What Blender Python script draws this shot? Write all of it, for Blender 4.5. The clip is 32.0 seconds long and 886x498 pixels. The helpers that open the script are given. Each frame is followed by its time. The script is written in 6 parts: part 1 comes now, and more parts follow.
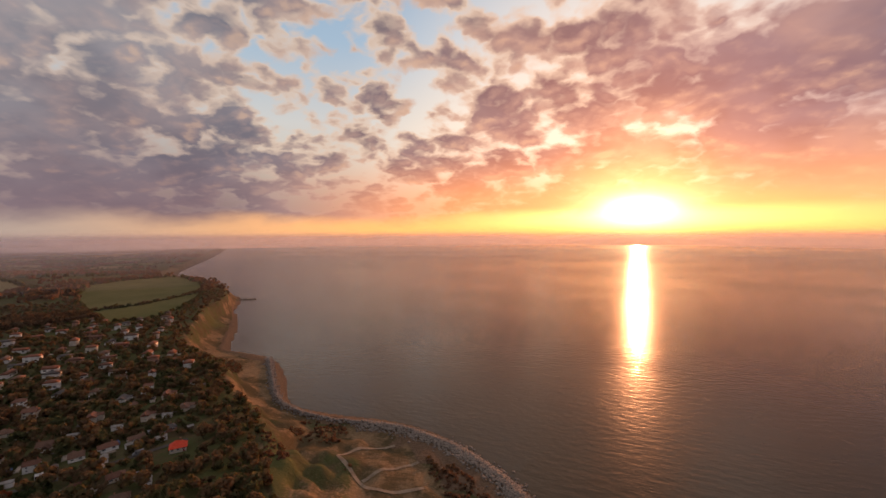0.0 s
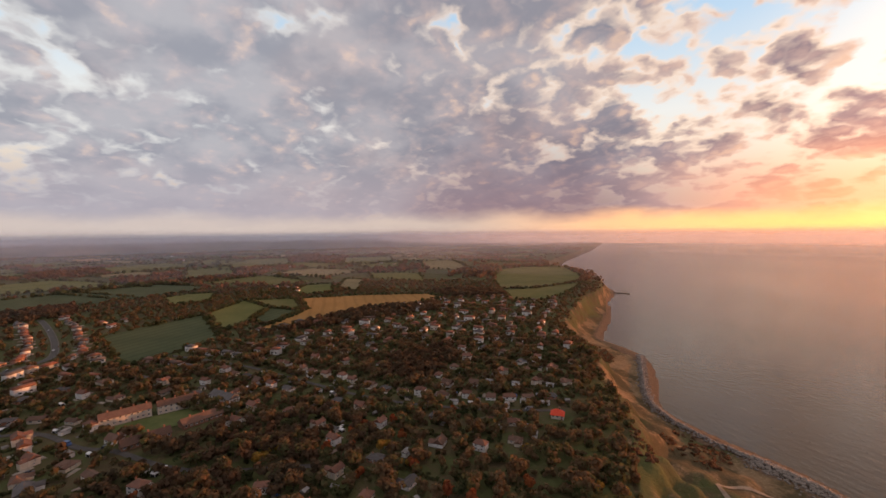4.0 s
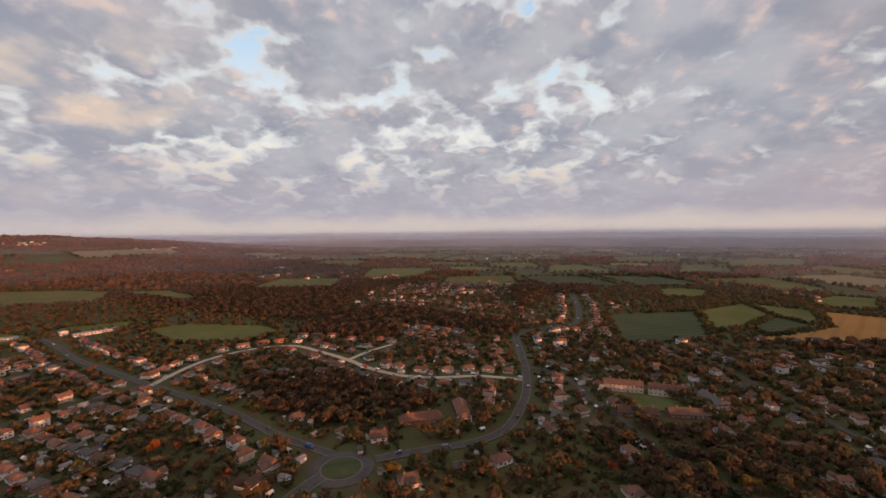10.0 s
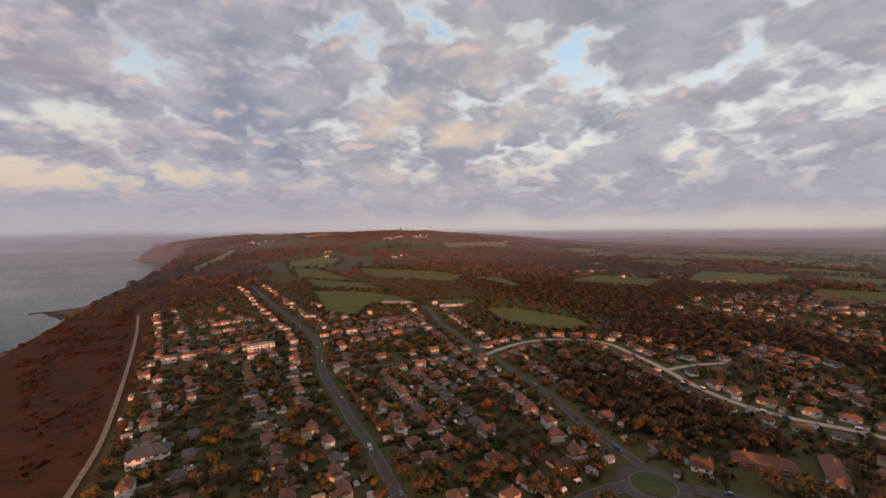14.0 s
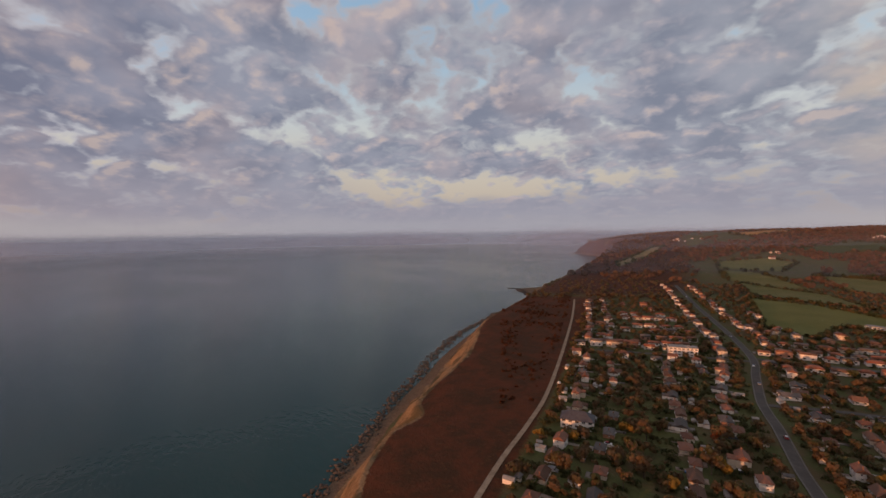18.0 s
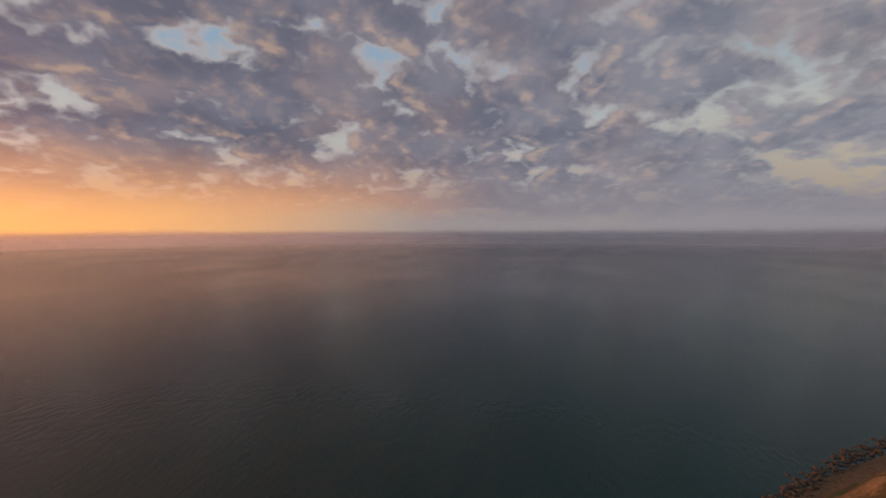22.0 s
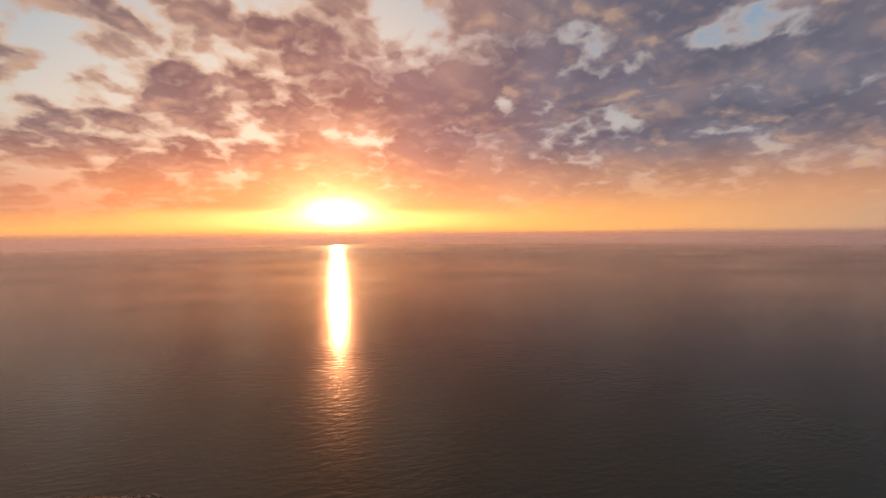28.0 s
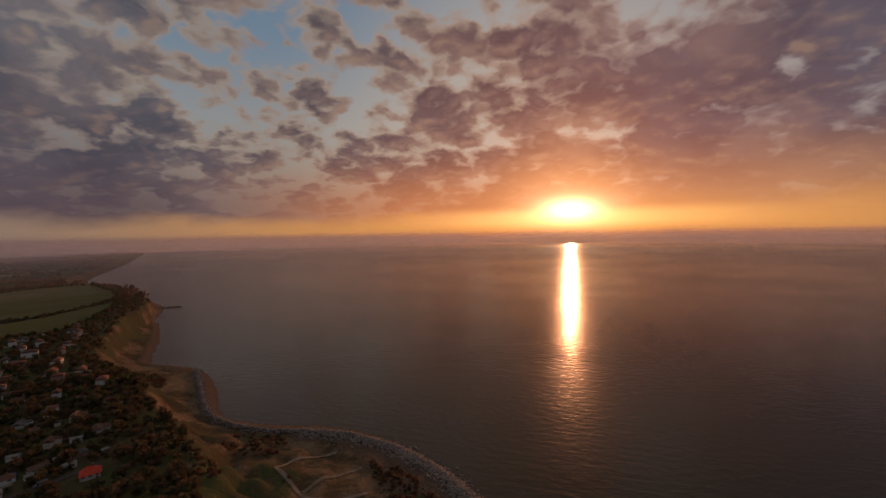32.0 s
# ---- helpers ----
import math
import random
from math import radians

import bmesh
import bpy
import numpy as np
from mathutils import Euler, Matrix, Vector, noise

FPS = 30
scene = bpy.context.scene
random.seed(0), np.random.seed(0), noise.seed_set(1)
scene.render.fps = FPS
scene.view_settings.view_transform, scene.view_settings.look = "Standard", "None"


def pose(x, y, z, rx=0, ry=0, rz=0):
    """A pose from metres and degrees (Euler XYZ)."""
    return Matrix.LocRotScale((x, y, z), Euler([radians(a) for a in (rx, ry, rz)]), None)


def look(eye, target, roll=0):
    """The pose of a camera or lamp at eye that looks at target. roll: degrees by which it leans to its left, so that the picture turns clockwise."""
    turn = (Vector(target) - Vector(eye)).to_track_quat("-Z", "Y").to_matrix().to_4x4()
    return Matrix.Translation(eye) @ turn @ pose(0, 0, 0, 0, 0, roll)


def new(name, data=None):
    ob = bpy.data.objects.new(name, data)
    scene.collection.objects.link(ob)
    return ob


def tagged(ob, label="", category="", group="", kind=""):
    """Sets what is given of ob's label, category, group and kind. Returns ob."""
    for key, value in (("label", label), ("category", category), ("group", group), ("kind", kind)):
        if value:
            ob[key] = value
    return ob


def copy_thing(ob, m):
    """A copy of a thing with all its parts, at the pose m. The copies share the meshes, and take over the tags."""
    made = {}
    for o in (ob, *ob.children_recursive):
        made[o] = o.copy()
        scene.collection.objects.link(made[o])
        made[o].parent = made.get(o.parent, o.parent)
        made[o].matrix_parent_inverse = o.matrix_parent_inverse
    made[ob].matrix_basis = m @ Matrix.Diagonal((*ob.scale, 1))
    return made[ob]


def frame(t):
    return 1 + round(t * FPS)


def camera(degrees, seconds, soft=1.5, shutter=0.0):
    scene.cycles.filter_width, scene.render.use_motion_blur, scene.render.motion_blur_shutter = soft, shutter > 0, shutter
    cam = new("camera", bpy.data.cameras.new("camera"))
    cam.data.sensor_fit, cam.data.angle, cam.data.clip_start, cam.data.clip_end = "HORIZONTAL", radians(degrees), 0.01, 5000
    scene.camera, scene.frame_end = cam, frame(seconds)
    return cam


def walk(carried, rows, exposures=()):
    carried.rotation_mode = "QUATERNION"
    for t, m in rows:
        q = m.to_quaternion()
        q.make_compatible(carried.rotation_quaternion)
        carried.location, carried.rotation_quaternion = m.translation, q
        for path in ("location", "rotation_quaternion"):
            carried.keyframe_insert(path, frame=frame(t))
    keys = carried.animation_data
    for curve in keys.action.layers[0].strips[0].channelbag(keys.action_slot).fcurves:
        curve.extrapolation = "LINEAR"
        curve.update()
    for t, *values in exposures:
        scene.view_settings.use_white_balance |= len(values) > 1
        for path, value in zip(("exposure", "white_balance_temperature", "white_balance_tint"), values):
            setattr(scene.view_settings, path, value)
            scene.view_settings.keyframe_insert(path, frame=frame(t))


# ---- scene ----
import functools

cam = camera(93.3, 32.0)
# t, yaw, pitch, roll: the drone hangs in one place and turns once round
PATH = [
    (0.0, 0.00, -2.28, 0.38),
    (0.5, 5.48, -2.30, 0.37),
    (1.0, 11.52, -2.35, 0.41),
    (1.5, 17.74, -2.41, 0.46),
    (2.0, 23.78, -2.46, 0.50),
    (2.5, 29.99, -2.50, 0.53),
    (3.0, 36.15, -2.53, 0.59),
    (3.5, 42.33, -2.53, 0.61),
    (5.5, 65.35, -2.52, 0.63),
    (6.0, 70.85, -2.52, 0.64),
    (6.5, 76.12, -2.51, 0.66),
    (7.0, 81.27, -2.51, 0.63),
    (7.5, 86.31, -2.51, 0.60),
    (8.0, 91.16, -2.50, 0.58),
    (8.5, 95.85, -2.49, 0.56),
    (9.0, 100.49, -2.48, 0.57),
    (9.5, 105.04, -2.47, 0.59),
    (10.0, 109.62, -2.47, 0.61),
    (10.5, 114.29, -2.48, 0.62),
    (11.0, 119.04, -2.49, 0.61),
    (11.5, 123.84, -2.49, 0.58),
    (12.0, 128.98, -2.50, 0.56),
    (12.5, 134.02, -2.52, 0.52),
    (13.0, 139.44, -2.54, 0.47),
    (13.5, 145.11, -2.57, 0.39),
    (14.0, 150.99, -2.56, 0.46),
    (14.5, 157.24, -2.53, 0.53),
    (16.5, 183.99, -2.48, 0.62),
    (17.0, 191.20, -2.44, 0.70),
    (17.5, 198.08, -2.39, 0.80),
    (18.0, 204.79, -2.40, 0.73),
    (18.5, 211.49, -2.44, 0.61),
    (19.0, 218.13, -2.49, 0.50),
    (19.5, 224.69, -2.53, 0.42),
    (20.0, 231.14, -2.55, 0.36),
    (20.5, 237.28, -2.58, 0.34),
    (21.0, 243.29, -2.59, 0.31),
    (21.5, 249.79, -2.55, 0.27),
    (22.0, 256.28, -2.54, 0.22),
    (22.5, 262.57, -2.54, 0.16),
    (23.0, 268.76, -2.52, 0.09),
    (23.5, 274.35, -2.53, 0.08),
    (24.0, 279.94, -2.56, 0.09),
    (24.5, 285.53, -2.58, 0.12),
    (25.0, 290.72, -2.58, 0.15),
    (25.5, 296.21, -2.58, 0.19),
    (26.0, 301.74, -2.56, 0.30),
    (26.5, 306.95, -2.54, 0.43),
    (28.5, 325.04, -2.48, 0.54),
    (29.0, 329.28, -2.44, 0.65),
    (29.5, 333.66, -2.39, 0.74),
    (30.0, 337.91, -2.35, 0.77),
    (30.5, 341.63, -2.33, 0.79),
    (31.0, 345.12, -2.33, 0.82),
    (31.5, 348.62, -2.33, 0.84),
    (32.0, 351.91, -2.34, 0.89),
]
EXPOSURES = [(0, 0.12, 6700, 12), (3, 0.56, 6700, 11), (6, 0.64, 6500, 10), (10, 0.58, 6500, 10), (14, 0.50, 6500, 10), (17, 0.32, 6350, 9), (19, 0.1, 6200, 8), (22, -0.15, 6450, 8), (24, -0.25, 6700, 11), (26, -0.25, 6900, 12), (29, -0.15, 6700, 12), (30, -0.15, 6700, 12), (31, -0.45, 6600, 12), (32, -1.15, 6300, 11)]
walk(cam, [(t, pose(0, 0, 155, 90 + p, r, y)) for t, y, p, r in PATH], EXPOSURES)

# ---------------------------------------------------------------- sky, sun
SUN_AZ, SUN_EL, GLARE_EL = radians(25.0), radians(3.6), radians(2.7)          # clockwise from +y; the glare sits in the gap under the cloud
SUN_DIR = Vector((math.sin(SUN_AZ) * math.cos(SUN_EL), math.cos(SUN_AZ) * math.cos(SUN_EL), math.sin(SUN_EL)))
GLARE = Vector((math.sin(SUN_AZ) * math.cos(GLARE_EL), math.cos(SUN_AZ) * math.cos(GLARE_EL), math.sin(GLARE_EL)))


class Nodes:
    """Short hand for node trees."""

    def __init__(self, tree):
        self.tree = tree
        tree.nodes.clear()

    def add(self, kind):
        return self.tree.nodes.new(kind)

    def put(self, socket, value):
        if isinstance(value, bpy.types.NodeSocket):
            self.tree.links.new(value, socket)
        elif value is not None:
            if socket.type == "RGBA" and len(value) == 3:
                value = (*value, 1)
            socket.default_value = value

    def math(self, op, a, b=None, c=None, clamp=False):
        n = self.add("ShaderNodeMath")
        n.operation, n.use_clamp = op, clamp
        for s, v in zip(n.inputs, (a, b, c)):
            self.put(s, v)
        return n.outputs[0]

    def vec(self, op, a, b=None, scale=None):
        n = self.add("ShaderNodeVectorMath")
        n.operation = op
        self.put(n.inputs[0], a)
        self.put(n.inputs[1], b)
        if scale is not None:
            self.put(n.inputs["Scale"], scale)
        return n.outputs["Value"] if op in ("DOT_PRODUCT", "LENGTH") else n.outputs["Vector"]

    def xyz(self, x, y, z=0.0):
        n = self.add("ShaderNodeCombineXYZ")
        for s, v in zip(n.inputs, (x, y, z)):
            self.put(s, v)
        return n.outputs[0]

    def noise(self, vector, scale, detail=4.0, rough=0.55, distort=0.0, color=False):
        n = self.add("ShaderNodeTexNoise")
        self.put(n.inputs["Vector"], vector)
        n.inputs["Scale"].default_value, n.inputs["Detail"].default_value = scale, detail
        n.inputs["Roughness"].default_value, n.inputs["Distortion"].default_value = rough, distort
        return n.outputs["Color" if color else "Fac"]

    def step(self, value, lo, hi, a=0.0, b=1.0):
        n = self.add("ShaderNodeMapRange")
        n.interpolation_type = "SMOOTHSTEP"
        for s, v in zip(n.inputs, (value, lo, hi, a, b)):
            self.put(s, v)
        return n.outputs[0]

    def mix(self, fac, a, b, how="MIX"):
        n = self.add("ShaderNodeMix")
        n.data_type, n.blend_type, n.clamp_result = "RGBA", how, False
        self.put(n.inputs[0], fac)
        self.put(n.inputs[6], a)
        self.put(n.inputs[7], b)
        return n.outputs[2]

    def ramp(self, fac, stops):
        n = self.add("ShaderNodeValToRGB")
        while len(n.color_ramp.elements) < len(stops):
            n.color_ramp.elements.new(0.5)
        for e, (at, c) in zip(n.color_ramp.elements, stops):
            e.position, e.color = at, (*c, 1)
        self.put(n.inputs[0], fac)
        return n.outputs[0]


world = bpy.data.worlds.new("sky")
scene.world = world
world.use_nodes = True
w = Nodes(world.node_tree)
way = w.add("ShaderNodeTexCoord").outputs["Generated"]
sep = w.add("ShaderNodeSeparateXYZ")
w.put(sep.inputs[0], way)
dx, dy, dz = sep.outputs
up = w.math("MAXIMUM", dz, 0.0)
flat = w.math("ADD", up, 0.38)
deck = w.xyz(w.math("DIVIDE", dx, flat), w.math("DIVIDE", dy, flat))


def facing(az, el, a0, a1):
    """1 in a direction (azimuth to the left of +y, elevation), 0 outside the given angles."""
    az, el = radians(az), radians(el)
    v = (-math.sin(az) * math.cos(el), math.cos(az) * math.cos(el), math.sin(el))
    return w.step(w.vec("DOT_PRODUCT", way, v), math.cos(radians(a0)), math.cos(radians(a1)))


toward = w.vec("DOT_PRODUCT", way, tuple(GLARE))                       # 1 at the sun
near_sun = w.step(toward, 0.50, 1.0)
wide_sun = w.step(toward, -0.5, 1.0)
ahead = w.math("MAXIMUM", toward, 0.0)
squash = w.vec("NORMALIZE", w.xyz(dx, dy, w.math("ADD", w.math("MULTIPLY", w.math("SUBTRACT", dz, GLARE.z), 2.4), GLARE.z)))
core = w.math("POWER", w.math("MAXIMUM", w.vec("DOT_PRODUCT", squash, tuple(GLARE)), 0.0), 900.0)
glow = w.math("POWER", ahead, 110.0)
halo = w.math("POWER", w.math("MAXIMUM", w.vec("DOT_PRODUCT", squash, tuple(GLARE)), 0.0), 260.0)
flare = w.math("POWER", ahead, 12.0)

# clear sky, seen through gaps
sky = w.add("ShaderNodeTexSky")
sky.sky_type, sky.sun_disc, sky.sun_elevation, sky.sun_rotation = "NISHITA", False, SUN_EL, SUN_AZ
sky.altitude, sky.air_density, sky.dust_density, sky.ozone_density = 150, 1.0, 2.0, 1.5
clear = w.mix(1.0, sky.outputs[0], (0.10, 0.10, 0.10), "MULTIPLY")
veil = w.ramp(up, [(0.0, (0.66, 0.48, 0.33)), (0.12, (0.74, 0.62, 0.48)), (0.24, (0.70, 0.70, 0.66)), (0.40, (0.40, 0.56, 0.70)), (0.6, (0.30, 0.45, 0.62)), (1.0, (0.22, 0.34, 0.50))])
clear = w.mix(1.0, w.mix(0.88, clear, veil), (0.90, 0.91, 0.94), "MULTIPLY")
clear = w.mix(w.math("MULTIPLY", w.step(toward, 0.74, 1.0), 0.7), clear, (1.0, 0.92, 0.74))
west = facing(200, 18, 62, 18)
clear = w.mix(w.math("MAXIMUM", west, w.math("MULTIPLY", facing(280, 18, 62, 15), 0.7)), clear, w.mix(1.0, clear, (0.86, 0.86, 0.86), "MULTIPLY"))

clear = w.mix(w.math("MULTIPLY", w.math("MULTIPLY", facing(268, 24, 50, 20), w.step(up, 0.16, 0.40)), 0.6), clear, (0.30, 0.40, 0.54))

# broken cloud deck: heaped cells in a rolling cover, lit from the sun's side
def cells(at, scale, smoothness):
    n = w.add("ShaderNodeTexVoronoi")
    n.feature, n.voronoi_dimensions = "SMOOTH_F1", "2D"
    w.put(n.inputs["Vector"], at)
    n.inputs["Scale"].default_value, n.inputs["Smoothness"].default_value = scale, smoothness
    return w.math("SUBTRACT", 1.0, n.outputs["Distance"])


def heaps(at):
    wob = w.vec("SUBTRACT", w.noise(at, 7.0, 4.0, 0.6, 0.0, True), (0.5, 0.5, 0.5))
    at = w.vec("ADD", at, w.vec("SCALE", wob, scale=0.11))
    total = w.math("MULTIPLY", w.noise(at, 3.8, 5.0, 0.5), 0.72)
    for scale, share in ((6.8, 0.24), (15.0, 0.15), (34.0, 0.055)):
        total = w.math("ADD", total, w.math("MULTIPLY", w.math("SUBTRACT", cells(at, scale, 0.4), 0.6), share))
    return total


lean = w.vec("ADD", deck, (0.05 * math.sin(SUN_AZ), 0.05 * math.cos(SUN_AZ), 0.0))
soft = w.noise(w.vec("ADD", deck, (7.3, 2.1, 0.0)), 2.2, 4.0, 0.5)
lump = w.noise(w.vec("ADD", deck, (3.1, 5.7, 0.0)), 4.5, 4.0, 0.5)
here, there = heaps(deck), heaps(lean)
over_sun = facing(-26, 21, 16, 4)
gaps = w.math("ADD", w.math("ADD", facing(10, 24, 30, 6), over_sun), w.math("MULTIPLY", facing(212, 30, 24, 5), 0.8))
heavy = facing(280, 18, 62, 15)
north = facing(58, 24, 42, 20)
inland = facing(114, 22, 66, 32)
level = w.vec("NORMALIZE", w.xyz(dx, dy))
slot = w.math("MULTIPLY", w.step(w.vec("DOT_PRODUCT", level, (-math.sin(radians(199)), math.cos(radians(199)), 0.0)), math.cos(radians(26)), math.cos(radians(8))),
              w.step(w.math("ABSOLUTE", w.math("SUBTRACT", w.math("ADD", dz, w.math("MULTIPLY", w.math("SUBTRACT", soft, 0.5), 0.10)), 0.108)), 0.045, 0.012))
mass = w.math("ADD", here, w.math("SUBTRACT", w.math("ADD", w.math("ADD", w.math("MULTIPLY", heavy, 0.07), w.math("MULTIPLY", west, 0.045)), w.math("ADD", w.math("SUBTRACT", w.math("ADD", w.math("MULTIPLY", inland, 0.083), w.math("MULTIPLY", facing(50, 9, 36, 14), 0.07)), w.math("MULTIPLY", w.math("MAXIMUM", facing(104, 14, 32, 6), facing(146, 14, 32, 6)), 0.055)), w.math("MULTIPLY", facing(-24, 8, 30, 7), 0.06))),
                                  w.math("ADD", w.math("MULTIPLY", gaps, 0.066), w.math("MULTIPLY", slot, 0.165))))
cover = w.step(mass, 0.205, 0.315)
thick = w.step(mass, 0.265, 0.40)
lit = w.step(w.math("SUBTRACT", here, there), -0.03, 0.15)
rim = w.mix(wide_sun, (0.36, 0.355, 0.38), (0.70, 0.54, 0.42))
rim = w.mix(inland, rim, (0.47, 0.475, 0.48))
rim = w.mix(w.math("MULTIPLY", heavy, 0.7), rim, (0.40, 0.41, 0.47))
body = w.mix(wide_sun, (0.262, 0.248, 0.285), (0.168, 0.145, 0.172))
body = w.mix(w.math("MULTIPLY", west, 0.75), body, (0.215, 0.232, 0.290))
body = w.mix(w.math("MULTIPLY", heavy, 0.6), body, (0.165, 0.176, 0.245))
body = w.mix(north, body, (0.232, 0.226, 0.256))
body = w.mix(inland, body, (0.262, 0.272, 0.308))
body = w.mix(1.0, body, w.mix(w.step(lump, 0.36, 0.64), (0.84, 0.85, 0.88), (1.20, 1.16, 1.12)), "MULTIPLY")
cloud = w.mix(thick, rim, body)
cloud = w.mix(w.math("MULTIPLY", lit, w.math("SUBTRACT", 0.60, w.math("MULTIPLY", w.math("MAXIMUM", heavy, w.math("MAXIMUM", north, inland)), 0.24))), cloud, w.mix(wide_sun, (0.41, 0.36, 0.38), (0.48, 0.33, 0.28)))
cloud = w.mix(w.math("MULTIPLY", w.step(w.math("SUBTRACT", here, there), 0.09, 0.21), 0.38), cloud, w.mix(wide_sun, (0.62, 0.47, 0.38), (0.72, 0.48, 0.32)))
blush = w.math("MULTIPLY", w.step(soft, 0.48, 0.66), w.math("SUBTRACT", w.math("ADD", w.math("MULTIPLY", near_sun, 0.22), 0.15), w.math("MULTIPLY", inland, 0.10)))
cloud = w.mix(blush, cloud, (0.58, 0.36, 0.28))
cloud = w.mix(w.math("MULTIPLY", w.math("MULTIPLY", facing(152, 13, 15, 4), w.step(lump, 0.46, 0.66)), 0.35), cloud, (0.72, 0.50, 0.30))
heavens = w.mix(cover, clear, cloud)

# haze along the horizon, warm towards the sun
low = w.step(up, 0.035, 0.20, 1.0, 0.0)
dull = facing(38, 1, 19, 6)
heavens = w.mix(dull, heavens, w.mix(1.0, heavens, (0.74, 0.72, 0.77), "MULTIPLY"))
band = w.mix(w.step(toward, 0.62, 1.0), w.mix(wide_sun, (0.29, 0.27, 0.31), (0.30, 0.215, 0.22)), (1.10, 0.39, 0.14))
band = w.mix(facing(305, 2, 58, 12), band, (1.0, 0.46, 0.20))
band = w.mix(dull, band, w.mix(1.0, band, (0.72, 0.62, 0.66), "MULTIPLY"))
heavens = w.mix(w.math("MULTIPLY", low, w.math("SUBTRACT", 0.80, w.math("MULTIPLY", slot, 0.62))), heavens, band)
ragged = w.math("ADD", up, w.math("MULTIPLY", w.math("SUBTRACT", soft, 0.5), 0.06))
strip = w.step(ragged, 0.010, w.math("ADD", 0.050, w.math("MULTIPLY", facing(300, 3, 60, 10), 0.045)), 1.0, 0.0)
edge = w.mix(w.step(toward, 0.25, 1.0), w.mix(wide_sun, (0.44, 0.375, 0.345), (0.50, 0.38, 0.30)), (1.35, 0.60, 0.16))
edge = w.mix(w.math("MAXIMUM", west, w.math("MULTIPLY", facing(244, 2, 24, 8), 0.7)), edge, (0.33, 0.305, 0.33))
heavens = w.mix(w.math("MULTIPLY", strip, 0.85), heavens, edge)
under = w.step(dz, -0.010, 0.002, 1.0, 0.0)
heavens = w.mix(under, heavens, w.mix(w.step(toward, 0.2, 0.95), w.mix(wide_sun, (0.21, 0.21, 0.24), (0.28, 0.22, 0.22)), (0.62, 0.27, 0.145)))
heavens = w.mix(1.0, heavens, w.mix(flare, (0, 0, 0), (0.46, 0.105, 0.012)), "ADD")
heavens = w.mix(1.0, heavens, w.mix(glow, (0, 0, 0), (1.05, 0.42, 0.10)), "ADD")
sunward = w.math("POWER", w.math("MAXIMUM", w.vec("DOT_PRODUCT", level, (math.sin(SUN_AZ), math.cos(SUN_AZ), 0.0)), 0.0), 9.0)
heavens = w.mix(1.0, heavens, w.mix(w.math("MULTIPLY", sunward, w.step(up, 0.0, 0.30, 1.0, 0.0)), (0, 0, 0), (0.46, 0.135, 0.030)), "ADD")
streak = w.math("MULTIPLY", w.math("POWER", ahead, 26.0), w.step(w.math("ABSOLUTE", w.math("SUBTRACT", dz, 0.028)), 0.030, 0.004))
heavens = w.mix(1.0, heavens, w.mix(streak, (0, 0, 0), (1.3, 0.80, 0.24)), "ADD")
heavens = w.mix(1.0, heavens, w.mix(halo, (0, 0, 0), (1.5, 1.12, 0.70)), "ADD")
heavens = w.mix(1.0, heavens, w.mix(core, (0, 0, 0), (7.0, 4.6, 1.9)), "ADD")
bg = w.add("ShaderNodeBackground")
w.put(bg.inputs[0], heavens)
bg.inputs[1].default_value = 1.0
w.put(w.add("ShaderNodeOutputWorld").inputs[0], bg.outputs[0])

lamp = bpy.data.lights.new("sun", "SUN")
lamp.energy, lamp.angle, lamp.color = 2.9, radians(0.6), (1.0, 0.38, 0.16)
new("sun", lamp).matrix_world = look(SUN_DIR * 1000, (0, 0, 0))


# ---------------------------------------------------------------- materials
def material(name):
    m = bpy.data.materials.new(name)
    m.use_nodes = True
    n = Nodes(m.node_tree)
    b = n.add("ShaderNodeBsdfPrincipled")
    n.put(n.add("ShaderNodeOutputMaterial").inputs[0], b.outputs[0])
    return m, n, b


def place(n):
    return n.add("ShaderNodeNewGeometry").outputs["Position"]


def bump(n, b, height, strength, distance):
    k = n.add("ShaderNodeBump")
    k.inputs["Strength"].default_value, k.inputs["Distance"].default_value = strength, distance
    n.put(k.inputs["Height"], height)
    n.put(b.inputs["Normal"], k.outputs[0])


def plain(name, a, c, scale=0.5, rough=0.85, relief=0.0, metal=0.0, spread=0.0, detail=5.0):
    """Two tones in noise of two scales; spread: how far copies differ in brightness."""
    m, n, b = material(name)
    p = place(n)
    f = n.math("ADD", n.math("MULTIPLY", n.noise(p, scale, detail, 0.6), 0.65), n.math("MULTIPLY", n.noise(p, scale * 7, 3.0), 0.35))
    col = n.mix(n.step(f, 0.36, 0.64), a, c)
    if spread:
        r = n.add("ShaderNodeObjectInfo").outputs["Random"]
        col = n.mix(1.0, col, n.mix(r, (1 - spread,) * 3, (1 + spread,) * 3), "MULTIPLY")
    n.put(b.inputs["Base Color"], col)
    b.inputs["Roughness"].default_value, b.inputs["Metallic"].default_value = rough, metal
    b.inputs["Specular IOR Level"].default_value = 0.25
    if relief:
        bump(n, b, f, 0.6, relief)
    return m


